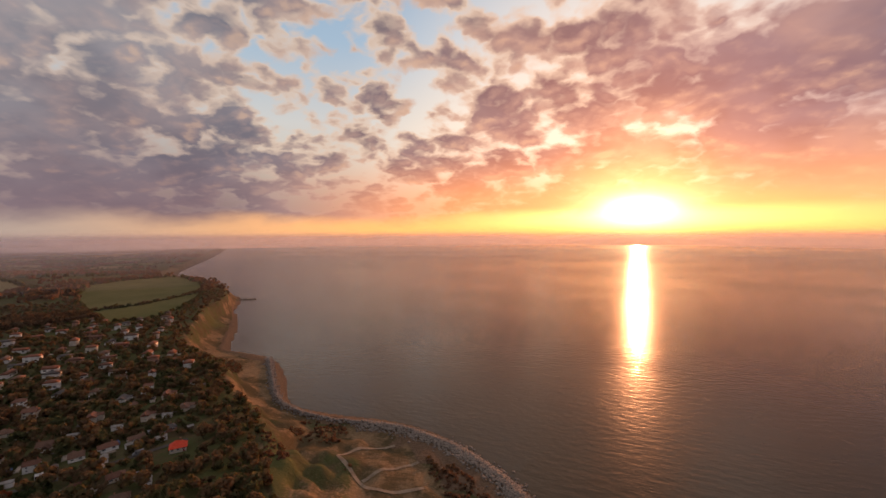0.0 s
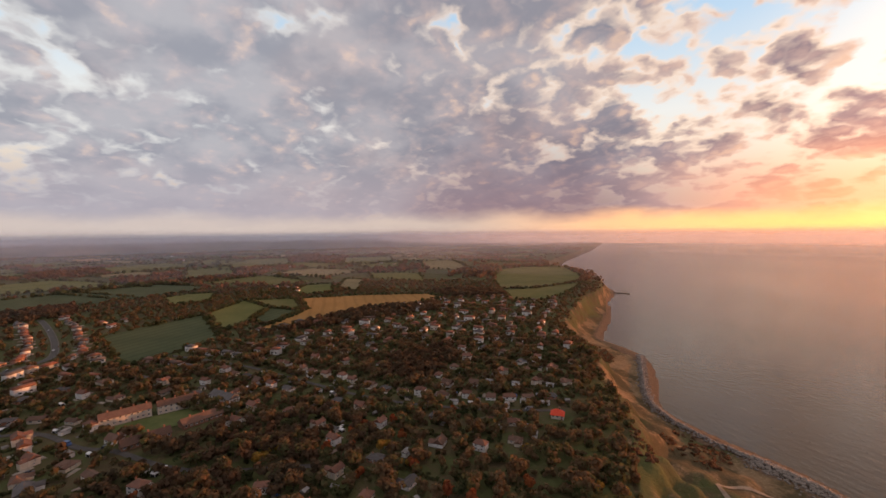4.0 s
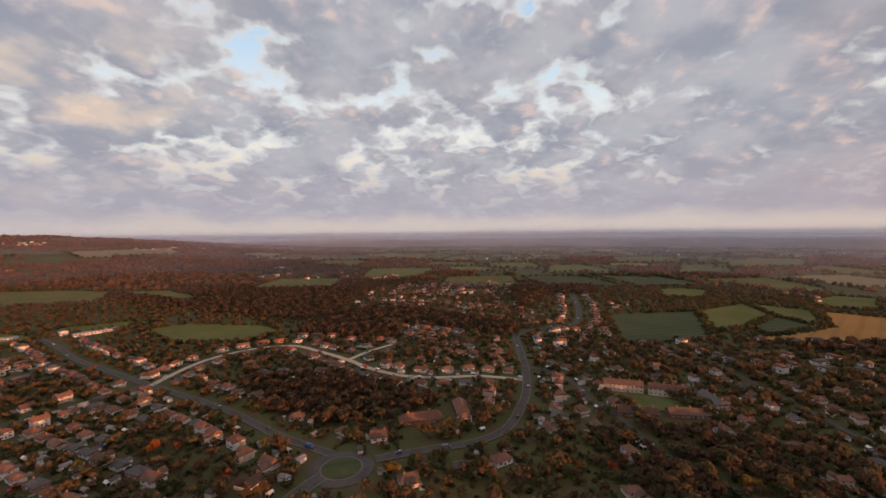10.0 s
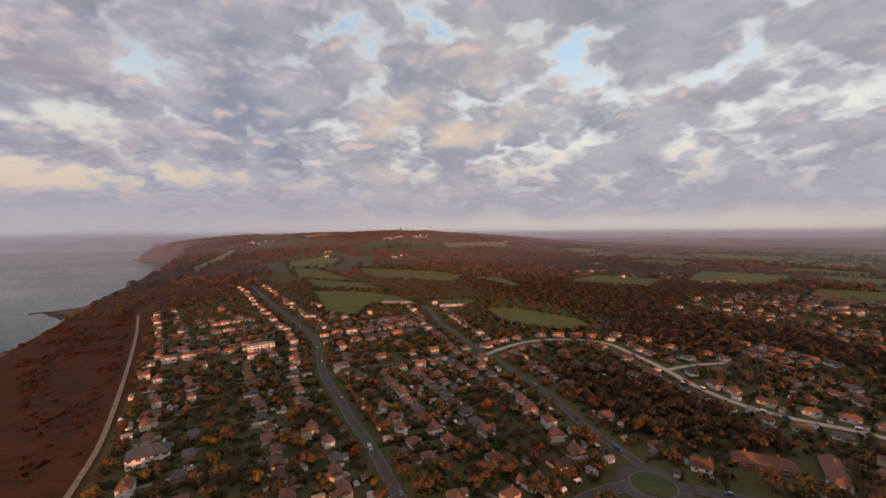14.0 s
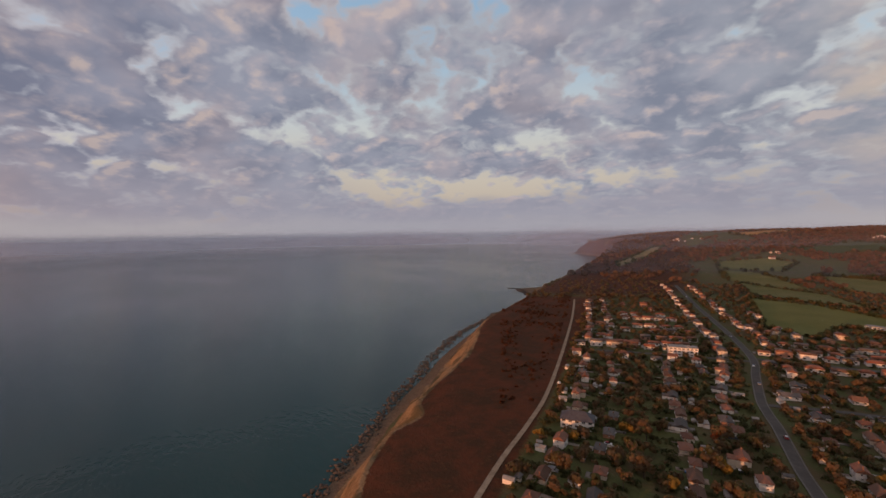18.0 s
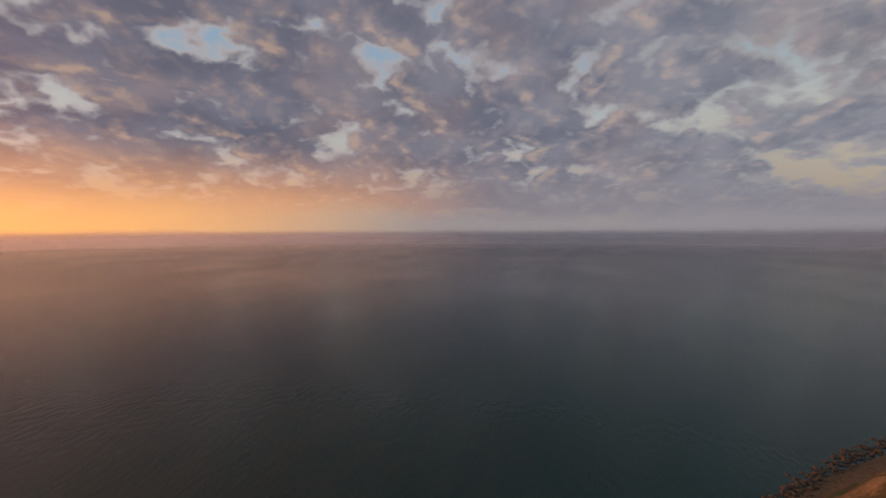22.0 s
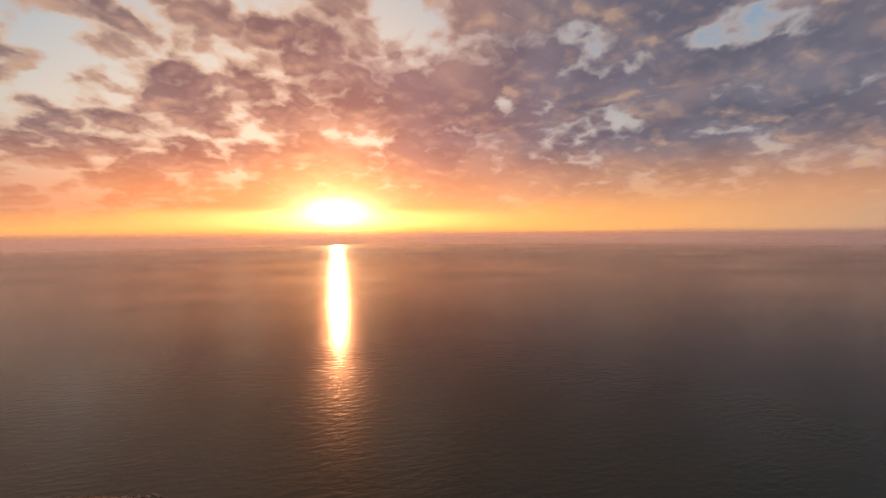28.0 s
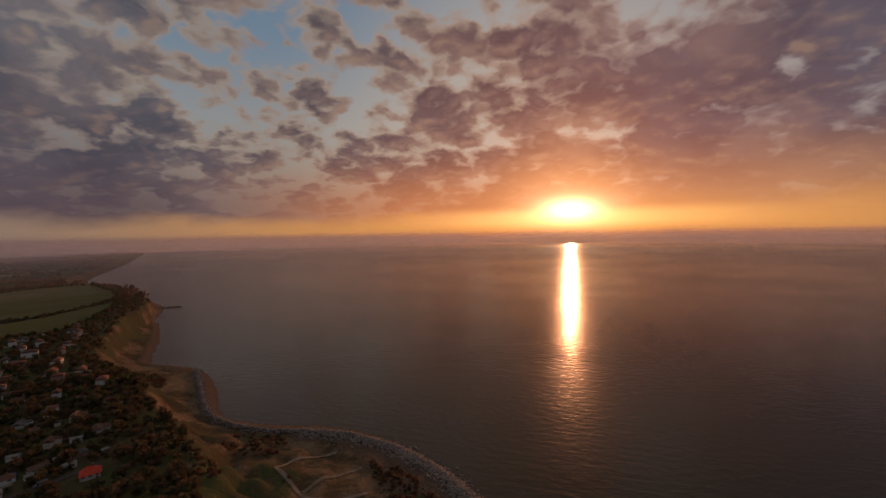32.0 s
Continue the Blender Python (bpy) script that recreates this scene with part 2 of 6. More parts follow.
def palette(name, colours, rough=0.8, scale=0.6, relief=0.03):
    """A surface whose copies take one of several colours each."""
    m, n, b = material(name)
    r = n.add("ShaderNodeObjectInfo").outputs["Random"]
    ramp = n.ramp(r, [(i / len(colours), c) for i, c in enumerate(colours)])
    ramp.node.color_ramp.interpolation = "CONSTANT"
    p = place(n)
    f = n.math("ADD", n.math("MULTIPLY", n.noise(p, scale, 5.0, 0.6), 0.6), n.math("MULTIPLY", n.noise(p, scale * 8, 3.0), 0.4))
    n.put(b.inputs["Base Color"], n.mix(1.0, ramp, n.mix(n.step(f, 0.3, 0.7), (0.68, 0.68, 0.70), (1.18, 1.15, 1.12)), "MULTIPLY"))
    b.inputs["Roughness"].default_value = rough
    b.inputs["Specular IOR Level"].default_value = 0.3
    bump(n, b, f, 0.5, relief)
    return m


def foliage(name, stops, scale=0.09, shift=(0, 0, 0)):
    """Leaves whose colour changes from tree to tree and from leaf clump to leaf clump."""
    m, n, b = material(name)
    p = n.vec("ADD", place(n), shift)
    f = n.math("ADD", n.math("MULTIPLY", n.noise(p, scale, 2.0, 0.5), 1.5), -0.25)
    leaf = n.add("ShaderNodeNewGeometry").outputs["Random Per Island"]
    f = n.math("ADD", f, n.math("MULTIPLY", n.math("SUBTRACT", leaf, 0.5), 0.22))
    col = n.ramp(f, stops)
    n.put(b.inputs["Base Color"], n.mix(1.0, col, n.mix(leaf, (0.8, 0.8, 0.8), (1.17, 1.17, 1.17)), "MULTIPLY"))
    b.inputs["Roughness"].default_value = 0.8
    b.inputs["Specular IOR Level"].default_value = 0.15
    thin, both = n.add("ShaderNodeBsdfTranslucent"), n.add("ShaderNodeMixShader")
    n.put(thin.inputs[0], n.mix(1.0, col, (1.25, 1.25, 1.25), "MULTIPLY"))
    both.inputs[0].default_value = 0.5
    n.put(both.inputs[1], b.outputs[0])
    n.put(both.inputs[2], thin.outputs[0])
    out = [k for k in n.tree.nodes if k.bl_idname == "ShaderNodeOutputMaterial"][0]
    n.put(out.inputs[0], both.outputs[0])
    return m


AUTUMN = [(0.15, (0.080, 0.090, 0.040)), (0.32, (0.118, 0.118, 0.050)), (0.47, (0.166, 0.116, 0.058)), (0.60, (0.184, 0.112, 0.060)),
          (0.72, (0.130, 0.098, 0.058)), (0.85, (0.235, 0.134, 0.052)), (1.0, (0.112, 0.130, 0.052))]
# brown woods; the low sun's red on the far hill is in the colour
WOODS = [(0.2, (0.126, 0.090, 0.053)), (0.45, (0.156, 0.098, 0.057)), (0.65, (0.180, 0.096, 0.057)), (0.9, (0.122, 0.099, 0.053))]
M_LEAF = foliage("autumn_leaves", AUTUMN)
M_WOOD_LIT = foliage("lit_woodland_leaves", WOODS, 0.02, (90, 30, 0))
# same woodland leaves, darker and without the sun's red, for nearer groves
M_WOOD_DARK = foliage("dark_woodland_leaves", [(0.2, (0.096, 0.074, 0.044)), (0.45, (0.118, 0.080, 0.047)), (0.65, (0.134, 0.080, 0.047)), (0.9, (0.092, 0.080, 0.043))], 0.03, (40, 10, 0))
M_HEDGE = foliage("hedge_leaves", [(0.2, (0.060, 0.078, 0.031)), (0.6, (0.096, 0.092, 0.040)), (1.0, (0.120, 0.088, 0.041))], 0.05)
M_RED = foliage("copper_leaves", [(0.2, (0.278, 0.076, 0.038)), (0.7, (0.348, 0.124, 0.042)), (1.0, (0.209, 0.069, 0.042))], 0.2)
M_GOLD = foliage("golden_leaves", [(0.2, (0.348, 0.220, 0.046)), (0.7, (0.260, 0.163, 0.038)), (1.0, (0.192, 0.163, 0.046))], 0.2)
M_BARK = plain("bark", (0.07, 0.05, 0.035), (0.13, 0.10, 0.075), 2.0, 0.9, 0.03)
M_ASPHALT = plain("asphalt", (0.070, 0.062, 0.055), (0.102, 0.090, 0.080), 0.15, 0.85, 0.005)
M_CONCRETE = plain("concrete_road", (0.42, 0.34, 0.25), (0.52, 0.43, 0.33), 0.12, 0.85, 0.005)
M_TRACK = plain("gravel_track", (0.22, 0.165, 0.11), (0.34, 0.265, 0.185), 0.2, 0.95, 0.02)
M_KERB = plain("kerb_stone", (0.115, 0.103, 0.090), (0.165, 0.148, 0.129), 0.8, 0.8)
M_BRICK = plain("red_brick", (0.25, 0.095, 0.055), (0.33, 0.135, 0.080), 0.8, 0.9, 0.01)
M_CHIM = plain("chimney_brick", (0.24, 0.12, 0.08), (0.31, 0.17, 0.11), 1.5, 0.9)
M_FRAME = plain("white_frame", (0.70, 0.69, 0.66), (0.78, 0.77, 0.74), 2.0, 0.5)
M_WHITE = plain("white_render", (0.72, 0.70, 0.66), (0.80, 0.78, 0.74), 0.4, 0.8)
M_DOOR = palette("painted_door", [(0.22, 0.03, 0.03), (0.05, 0.09, 0.14), (0.55, 0.54, 0.50), (0.05, 0.10, 0.05), (0.20, 0.11, 0.06)], 0.5, 2.0, 0.002)
M_SLATE = plain("dark_slate", (0.055, 0.055, 0.065), (0.085, 0.085, 0.095), 0.6, 0.6, 0.02)
M_ORANGE = plain("orange_tiles", (0.68, 0.070, 0.035), (0.78, 0.105, 0.05), 0.6, 0.8, 0.02)
M_FLAT = plain("felt_roof", (0.23, 0.21, 0.19), (0.33, 0.31, 0.28), 0.3, 0.9)
M_TIMBER = plain("weathered_timber", (0.12, 0.09, 0.065), (0.20, 0.155, 0.11), 1.5, 0.9)
M_TYRE = plain("tyre_rubber", (0.02, 0.02, 0.02), (0.03, 0.03, 0.03), 5.0, 0.9)
M_CAR = palette("car_paint", [(0.72, 0.72, 0.71), (0.05, 0.06, 0.08), (0.40, 0.42, 0.44), (0.35, 0.03, 0.03), (0.70, 0.70, 0.70), (0.06, 0.12, 0.28), (0.18, 0.19, 0.20)], 0.3, 1.0, 0.0)
M_ROCK = plain("armour_rock", (0.15, 0.13, 0.115), (0.30, 0.265, 0.225), 0.4, 0.9, 0.1)
M_WEED = plain("foreshore_rock", (0.055, 0.042, 0.032), (0.12, 0.095, 0.07), 0.3, 0.8, 0.1)
M_POOL = plain("pool_lining", (0.10, 0.42, 0.52), (0.16, 0.50, 0.58), 0.5, 0.2)


def glass_material():
    m, n, b = material("window_glass")
    n.put(b.inputs["Base Color"], n.mix(n.noise(place(n), 0.5), (0.02, 0.022, 0.026), (0.05, 0.052, 0.056)))
    b.inputs["Roughness"].default_value = 0.08
    return m


M_GLASS = glass_material()


def field_material(name, a, c, stripe=0.0, angle=0.0, scale=0.02):
    m, n, b = material(name)
    p = place(n)
    f = n.math("ADD", n.math("MULTIPLY", n.noise(p, scale, 5.0, 0.6), 0.7), n.math("MULTIPLY", n.noise(p, 0.25, 3.0), 0.3))
    col = n.mix(n.step(f, 0.35, 0.65), a, c)
    if stripe:
        v = n.vec("DOT_PRODUCT", p, (math.cos(angle), math.sin(angle), 0))
        s = n.math("SINE", n.math("MULTIPLY", n.math("ADD", v, n.math("MULTIPLY", n.noise(p, 0.01), 12.0)), stripe))
        col = n.mix(n.math("MULTIPLY", n.step(s, 0.2, 1.0), 0.35), col, tuple(x * 0.6 for x in a))
    n.put(b.inputs["Base Color"], col)
    b.inputs["Roughness"].default_value = 0.95
    b.inputs["Specular IOR Level"].default_value = 0.1
    return m


M_PASTURE = field_material("pasture_grass", (0.110, 0.112, 0.034), (0.152, 0.138, 0.050))
M_GREEN = field_material("dark_green_crop", (0.066, 0.080, 0.036), (0.088, 0.100, 0.046), 0.5, 0.6)
M_LIGHT = field_material("light_green_grass", (0.118, 0.122, 0.036), (0.155, 0.150, 0.048))
M_PLOUGH = field_material("ploughed_soil", (0.32, 0.170, 0.052), (0.38, 0.205, 0.068), 0.35, 1.1)
M_STRAW = field_material("dry_grass", (0.185, 0.150, 0.070), (0.235, 0.190, 0.095))
M_LAWN = field_material("lawn_grass", (0.085, 0.105, 0.034), (0.125, 0.135, 0.050), 0, 0, 0.1)


def ground_material():
    m, n, b = material("open_ground")
    p = place(n)
    att = n.add("ShaderNodeAttribute")
    att.attribute_name = "cover"
    sp = n.add("ShaderNodeSeparateColor")
    n.put(sp.inputs[0], att.outputs["Color"])
    heath, bare, shingle = sp.outputs
    f1, f2, f3 = n.noise(p, 0.012, 4.0), n.noise(p, 0.07, 5.0, 0.65), n.noise(p, 0.5, 4.0, 0.65)
    grass = n.mix(n.step(f2, 0.40, 0.62), (0.082, 0.090, 0.034), (0.105, 0.080, 0.042))
    grass = n.mix(n.step(f1, 0.5, 0.7), grass, (0.098, 0.102, 0.036))
    brack = n.mix(n.step(f2, 0.35, 0.65), (0.100, 0.035, 0.017), (0.056, 0.029, 0.015))
    brack = n.mix(n.step(f3, 0.55, 0.75), brack, (0.115, 0.058, 0.026))
    sand = n.mix(n.step(f2, 0.38, 0.62), (0.245, 0.162, 0.086), (0.170, 0.110, 0.056))
    sand = n.mix(n.step(f3, 0.45, 0.7), sand, (0.30, 0.208, 0.120))
    sand = n.mix(n.step(n.noise(p, 0.022, 5.0, 0.7), 0.45, 0.56), sand, (0.095, 0.072, 0.036))
    peb = n.mix(n.step(f3, 0.35, 0.65), (0.125, 0.082, 0.052), (0.19, 0.128, 0.082))
    wob = n.math("MULTIPLY", n.math("SUBTRACT", f3, 0.5), 0.5)
    col = n.mix(n.step(n.math("ADD", heath, wob), 0.35, 0.65), grass, brack)
    col = n.mix(n.step(n.math("ADD", bare, wob), 0.35, 0.65), col, sand)
    col = n.mix(n.step(n.math("ADD", shingle, wob), 0.35, 0.65), col, peb)
    n.put(b.inputs["Base Color"], col)
    b.inputs["Roughness"].default_value = 0.95
    b.inputs["Specular IOR Level"].default_value = 0.1
    bump(n, b, n.math("ADD", f3, f2), 0.7, 1.2)
    return m


M_GROUND = ground_material()


def sea_material():
    m, n, b = material("sea_water")
    p = place(n)
    q = n.xyz(n.vec("DOT_PRODUCT", p, (0.5 * math.cos(SUN_AZ), -0.5 * math.sin(SUN_AZ), 0.0)), n.vec("DOT_PRODUCT", p, (math.sin(SUN_AZ), math.cos(SUN_AZ), 0.0)))
    chop = n.noise(q, 0.20, 3.0, 0.55)
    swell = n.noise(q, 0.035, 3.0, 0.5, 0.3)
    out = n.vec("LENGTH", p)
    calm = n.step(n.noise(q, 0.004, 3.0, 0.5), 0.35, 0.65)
    # silt towards +y; its base colour also carries orange sun haze over the sea
    silt_glow = n.step(n.math("ADD", n.vec("DOT_PRODUCT", p, (0.0, 1.0, 0.0)), n.math("MULTIPLY", swell, 200.0)), -150.0, 600.0)
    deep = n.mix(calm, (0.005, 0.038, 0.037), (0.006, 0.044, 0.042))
    n.put(b.inputs["Base Color"], n.mix(silt_glow, deep, (0.100, 0.062, 0.030)))
    n.put(b.inputs["Roughness"], n.math("ADD", n.math("MULTIPLY", calm, 0.04), n.step(out, 300, 2600, 0.17, 0.19)))
    b.inputs["IOR"].default_value = 1.33
    h = n.math("ADD", n.math("MULTIPLY", chop, n.step(out, 250, 2500, 0.9, 0.22)), n.math("MULTIPLY", swell, n.step(out, 150, 800, 0.4, 0.0)))
    bump(n, b, h, 0.36, 1.2)
    b.inputs["Specular IOR Level"].default_value = 0.36
    return m


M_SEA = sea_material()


def haze_material():
    """Mist and added distance haze: lit by sun and sky, thinning upwards."""
    m, n, b = material("thin_haze")
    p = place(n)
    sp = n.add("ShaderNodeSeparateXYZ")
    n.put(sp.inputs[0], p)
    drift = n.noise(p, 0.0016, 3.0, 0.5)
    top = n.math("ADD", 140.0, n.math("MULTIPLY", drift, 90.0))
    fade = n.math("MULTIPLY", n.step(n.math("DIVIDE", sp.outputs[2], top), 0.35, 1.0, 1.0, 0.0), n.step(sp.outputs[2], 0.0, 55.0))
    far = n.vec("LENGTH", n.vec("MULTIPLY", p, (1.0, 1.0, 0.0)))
    # density grows with distance from the viewpoint, in place of aerial haze
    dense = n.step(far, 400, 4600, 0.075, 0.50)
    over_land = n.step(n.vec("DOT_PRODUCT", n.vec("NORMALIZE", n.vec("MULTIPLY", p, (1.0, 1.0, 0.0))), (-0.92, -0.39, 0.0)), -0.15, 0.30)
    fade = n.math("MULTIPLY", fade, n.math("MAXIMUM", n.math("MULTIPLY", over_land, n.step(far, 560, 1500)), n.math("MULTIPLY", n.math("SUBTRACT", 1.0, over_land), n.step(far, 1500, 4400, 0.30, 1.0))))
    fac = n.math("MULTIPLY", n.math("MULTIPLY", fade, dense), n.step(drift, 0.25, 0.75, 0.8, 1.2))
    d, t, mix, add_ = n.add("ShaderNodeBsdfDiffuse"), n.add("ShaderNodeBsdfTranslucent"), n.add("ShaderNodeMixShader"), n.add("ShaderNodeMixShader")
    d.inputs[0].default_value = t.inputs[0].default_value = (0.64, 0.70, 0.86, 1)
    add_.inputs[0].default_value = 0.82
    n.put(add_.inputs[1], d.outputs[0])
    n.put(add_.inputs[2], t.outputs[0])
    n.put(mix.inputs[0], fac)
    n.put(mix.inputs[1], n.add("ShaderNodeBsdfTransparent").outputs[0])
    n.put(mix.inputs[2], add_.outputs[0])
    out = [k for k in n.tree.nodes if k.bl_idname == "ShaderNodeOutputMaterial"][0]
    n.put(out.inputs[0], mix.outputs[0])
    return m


M_HAZE = haze_material()



# ---------------------------------------------------------------- plan: metres, the sea at z = 0
COAST_A = [(-2600, 5200), (-1900, 3600), (-1519, 2763), (-1222, 2058), (-1019, 1602), (-760, 1290), (-560, 1080), (-476, 979), (-431, 851),
           (-370, 744), (-338, 675), (-294, 565), (-277, 544), (-227, 522), (-194, 486), (-165, 430), (-146, 384), (-125, 363), (-85, 348), (-40, 336)]
COAST_B = [(0, 310), (32, 270), (58, 225), (85, 160), (115, 80), (135, 0), (150, -80), (165, -172), (176, -233), (188, -281), (197, -338),
           (205, -399), (216, -463), (225, -588), (222, -661), (224, -832), (231, -990), (285, -1085), (230, -1150), (224, -1260), (210, -1620)]
COAST_C = [(172, -2249), (160, -2480), (330, -2800), (419, -2928), (300, -3050), (250, -3300), (400, -3657), (300, -3800), (200, -5200)]
BRINK_A = [(-2680, 5150), (-1990, 3560), (-1600, 2740), (-1300, 2040), (-1090, 1580), (-790, 1240), (-645, 1110), (-545, 1015), (-452, 878), (-410, 770),
           (-393, 690), (-354, 600), (-304, 484), (-250, 430), (-207, 385), (-173, 333), (-135, 285), (-112, 250), (-97, 220), (-80, 190), (-50, 165)]
BRINK_B = [(-10, 130), (30, 80), (60, 20), (80, -60), (100, -120), (123, -167), (131, -191), (135, -215), (128, -240), (142, -262), (145, -304), (150, -377),
           (163, -437), (185, -533), (183, -661), (180, -873), (165, -1000), (160, -1127), (150, -1300), (130, -1500), (80, -2249)]
BRINK_C = [(60, -2450), (150, -2700), (300, -2900), (150, -3100), (150, -3300), (250, -3650), (180, -3900), (90, -5200)]


def smooth(points, n=4):
    """Catmull-Rom through the points."""
    p = np.array([points[0], *points, points[-1]], float)
    out = []
    for i in range(1, len(p) - 2):
        for k in range(n):
            t = k / n
            a, b, c, d = p[i - 1:i + 3]
            out.append(0.5 * (2 * b + (c - a) * t + (2 * a - 5 * b + 4 * c - d) * t * t + (3 * b - a - 3 * c + d) * t ** 3))
    out.append(p[-2])
    return np.array(out)


COAST, BRINK = smooth(COAST_A + COAST_B + COAST_C, 3), smooth(BRINK_A + BRINK_B + BRINK_C, 3)


def inside(poly, x, y):
    x, y = np.atleast_1d(x).astype(float), np.atleast_1d(y).astype(float)
    res = np.zeros(x.shape, bool)
    px, py = np.array(poly, float).T
    if x.size < 60:
        qx, qy, gx, gy = np.roll(px, 1), np.roll(py, 1), x.reshape(-1, 1), y.reshape(-1, 1)
        cross = ((py > gy) != (qy > gy)) & (gx < (qx - px) * (gy - py) / (qy - py + 1e-12) + px)
        return (cross.sum(1) % 2 == 1).reshape(x.shape)
    for i in range(len(px)):
        j = i - 1
        cond = (py[i] > y) != (py[j] > y)
        if cond.any():
            res ^= cond & (x < (px[j] - px[i]) * (y - py[i]) / (py[j] - py[i] + 1e-12) + px[i])
    return res


def away(line, x, y):
    """Distance to a polyline."""
    x, y = np.atleast_1d(x).astype(float), np.atleast_1d(y).astype(float)
    best = np.full(x.shape, 1e12)
    if x.size < 60:
        line = np.asarray(line, float)
        a, u = line[:-1], np.diff(line, axis=0)
        p = np.stack([x.ravel(), y.ravel()], 1)[:, None] - a
        t = np.clip((p * u).sum(2) / ((u * u).sum(1) + 1e-9), 0, 1)
        return np.sqrt(((p - t[..., None] * u) ** 2).sum(2).min(1)).reshape(x.shape)
    for (ax, ay), (bx, by) in zip(line[:-1], line[1:]):
        ux, uy = bx - ax, by - ay
        t = np.clip(((x - ax) * ux + (y - ay) * uy) / (ux * ux + uy * uy + 1e-9), 0, 1)
        best = np.minimum(best, (x - ax - t * ux) ** 2 + (y - ay - t * uy) ** 2)
    return np.sqrt(best)


def closed(line):
    return [*map(tuple, line), (-9000, -9000), (-9000, 9000)]


LAND, UPLAND = closed(COAST), closed(BRINK)


def s01(v, a, b):
    t = np.clip((v - a) / (b - a), 0, 1)
    return t * t * (3 - 2 * t)


@functools.lru_cache(None)
def swell_of(size, seed):
    r = np.random.RandomState(seed)
    out = []
    for _ in range(5):
        a, ph, k = r.rand() * 6.28, r.rand() * 6.28, (0.6 + 0.8 * r.rand()) * 6.28 / size
        out.append((math.cos(a) * k, math.sin(a) * k, ph))
    return out


def waves(x, y, size, seed):
    """Smooth rolling of about unit height."""
    out = 0
    for a, b, c in swell_of(size, seed):
        out = out + np.sin(x * a + y * b + c)
    return out / 3.0


def upland(x, y):
    """Height of the ground above the cliffs."""
    d = np.hypot(x, y)
    z = 35 + 2.0 * waves(x, y, 420, 3) * s01(d, 200, 700)
    z = z + 112 * np.exp(-((x + 1050) / 1000) ** 2 - ((y + 2450) / 1050) ** 2)
    z = z + 46 * np.exp(-((x + 60) / 500) ** 2 - ((y + 2700) / 800) ** 2)
    north = s01(np.arctan2(-x, y), radians(44), radians(66)) * s01(np.arctan2(-x, y), radians(150), radians(128))
    z = z + north * (6 * waves(x, y, 1300, 8) * s01(d, 900, 2500) + (24 + 4 * waves(x, y, 900, 5)) * s01(d, 2900, 4800))
    west = s01(y, -3300, -4600)
    z = z + 40 * west
    marsh = s01(y, 1050, 1750) * s01(np.arctan2(-x, y), radians(60), radians(40))
    return z * (1 - marsh) + 6 * marsh


def lie(x, y):
    """Height of the ground anywhere, with what covers it: heath, bare soil, shingle."""
    x, y = np.atleast_1d(x).astype(float), np.atleast_1d(y).astype(float)
    shape = x.shape
    x, y = x.ravel(), y.ravel()
    top = upland(x, y)
    up = inside(UPLAND, x, y)
    dry = inside(LAND, x, y) | up
    dc, db = away(COAST, x, y), away(BRINK, x, y)
    rough = waves(x, y, 22, 11) * 0.055 + waves(x, y, 60, 12) * 0.05
    u = np.clip(dc / (dc + db + 1e-6) + rough * s01(dc, 6, 20) * s01(db, 2, 14), 0, 1)
    east = s01(y, 60, 140) * s01(y, 1000, 700)
    steep = np.interp(u, [0, 0.22, 0.40, 0.55, 0.80, 1.0], [0, 0.03, 0.10, 0.42, 0.72, 1.0])
    bench = np.interp(u, [0, 0.10, 0.20, 0.30, 0.62, 0.74, 0.92, 1.0], [0, 0.09, 0.13, 0.10, 0.27, 0.36, 0.88, 1.0])
    face = (steep * (1 - east) + bench * east) * (top - 1)
    face = face + east * 1.2 * waves(x, y, 33, 14) * s01(u, 0.3, 0.5) * s01(u, 1.0, 0.85)
    z = np.where(up, top - 2.5 * np.exp(-db / 9.0) * (1 + 0.5 * waves(x, y, 40, 4)), np.where(dry, face, -np.minimum(6, 0.02 * dc)))
    heath = s01(x, 45, 66) * s01(y, 60, -40) * s01(y, -900, -640)
    heath = np.maximum(heath, 0.8 * s01(y, -640, -900) * s01(away(BRINK, x, y), 420, 160))
    heath = np.where(dry & ~up, s01(y, -1300, -1700), heath)
    bare = np.where(up, 0.75 * s01(db, 5, 0), np.where(dry, s01(u, 0.12, 0.3) * (0.85 - 0.42 * east * s01(u, 0.6, 0.75) - 0.8 * s01(y, -1300, -1700) + 0.5 * waves(x, y, 70, 21)), 0))
    shingle = np.where(dry & ~up, s01(u, 0.30, 0.18), 0.0) + np.where(dry, 0, 1.0)
    return z.reshape(shape), np.stack([heath, np.clip(bare, 0, 1), np.clip(shingle, 0, 1)], -1)


def high(x, y):
    return lie(x, y)[0]


# ---------------------------------------------------------------- mesh helpers
def arrays(name, verts, faces, mats, index=None, shade=False):
    """A mesh from arrays of corners and of faces with one number of sides."""
    verts, faces = np.asarray(verts, np.float32), np.asarray(faces, np.int32)
    me = bpy.data.meshes.new(name)
    k = faces.shape[1]
    me.vertices.add(len(verts))
    me.vertices.foreach_set("co", verts.ravel())
    me.loops.add(faces.size)
    me.loops.foreach_set("vertex_index", faces.ravel())
    me.polygons.add(len(faces))
    me.polygons.foreach_set("loop_start", np.arange(0, faces.size, k, dtype=np.int32))
    for m in mats:
        me.materials.append(m)
    if index is not None:
        me.polygons.foreach_set("material_index", np.asarray(index, np.int32))
    if shade:
        me.polygons.foreach_set("use_smooth", np.ones(len(faces), bool))
    me.update(calc_edges=True)
    return me


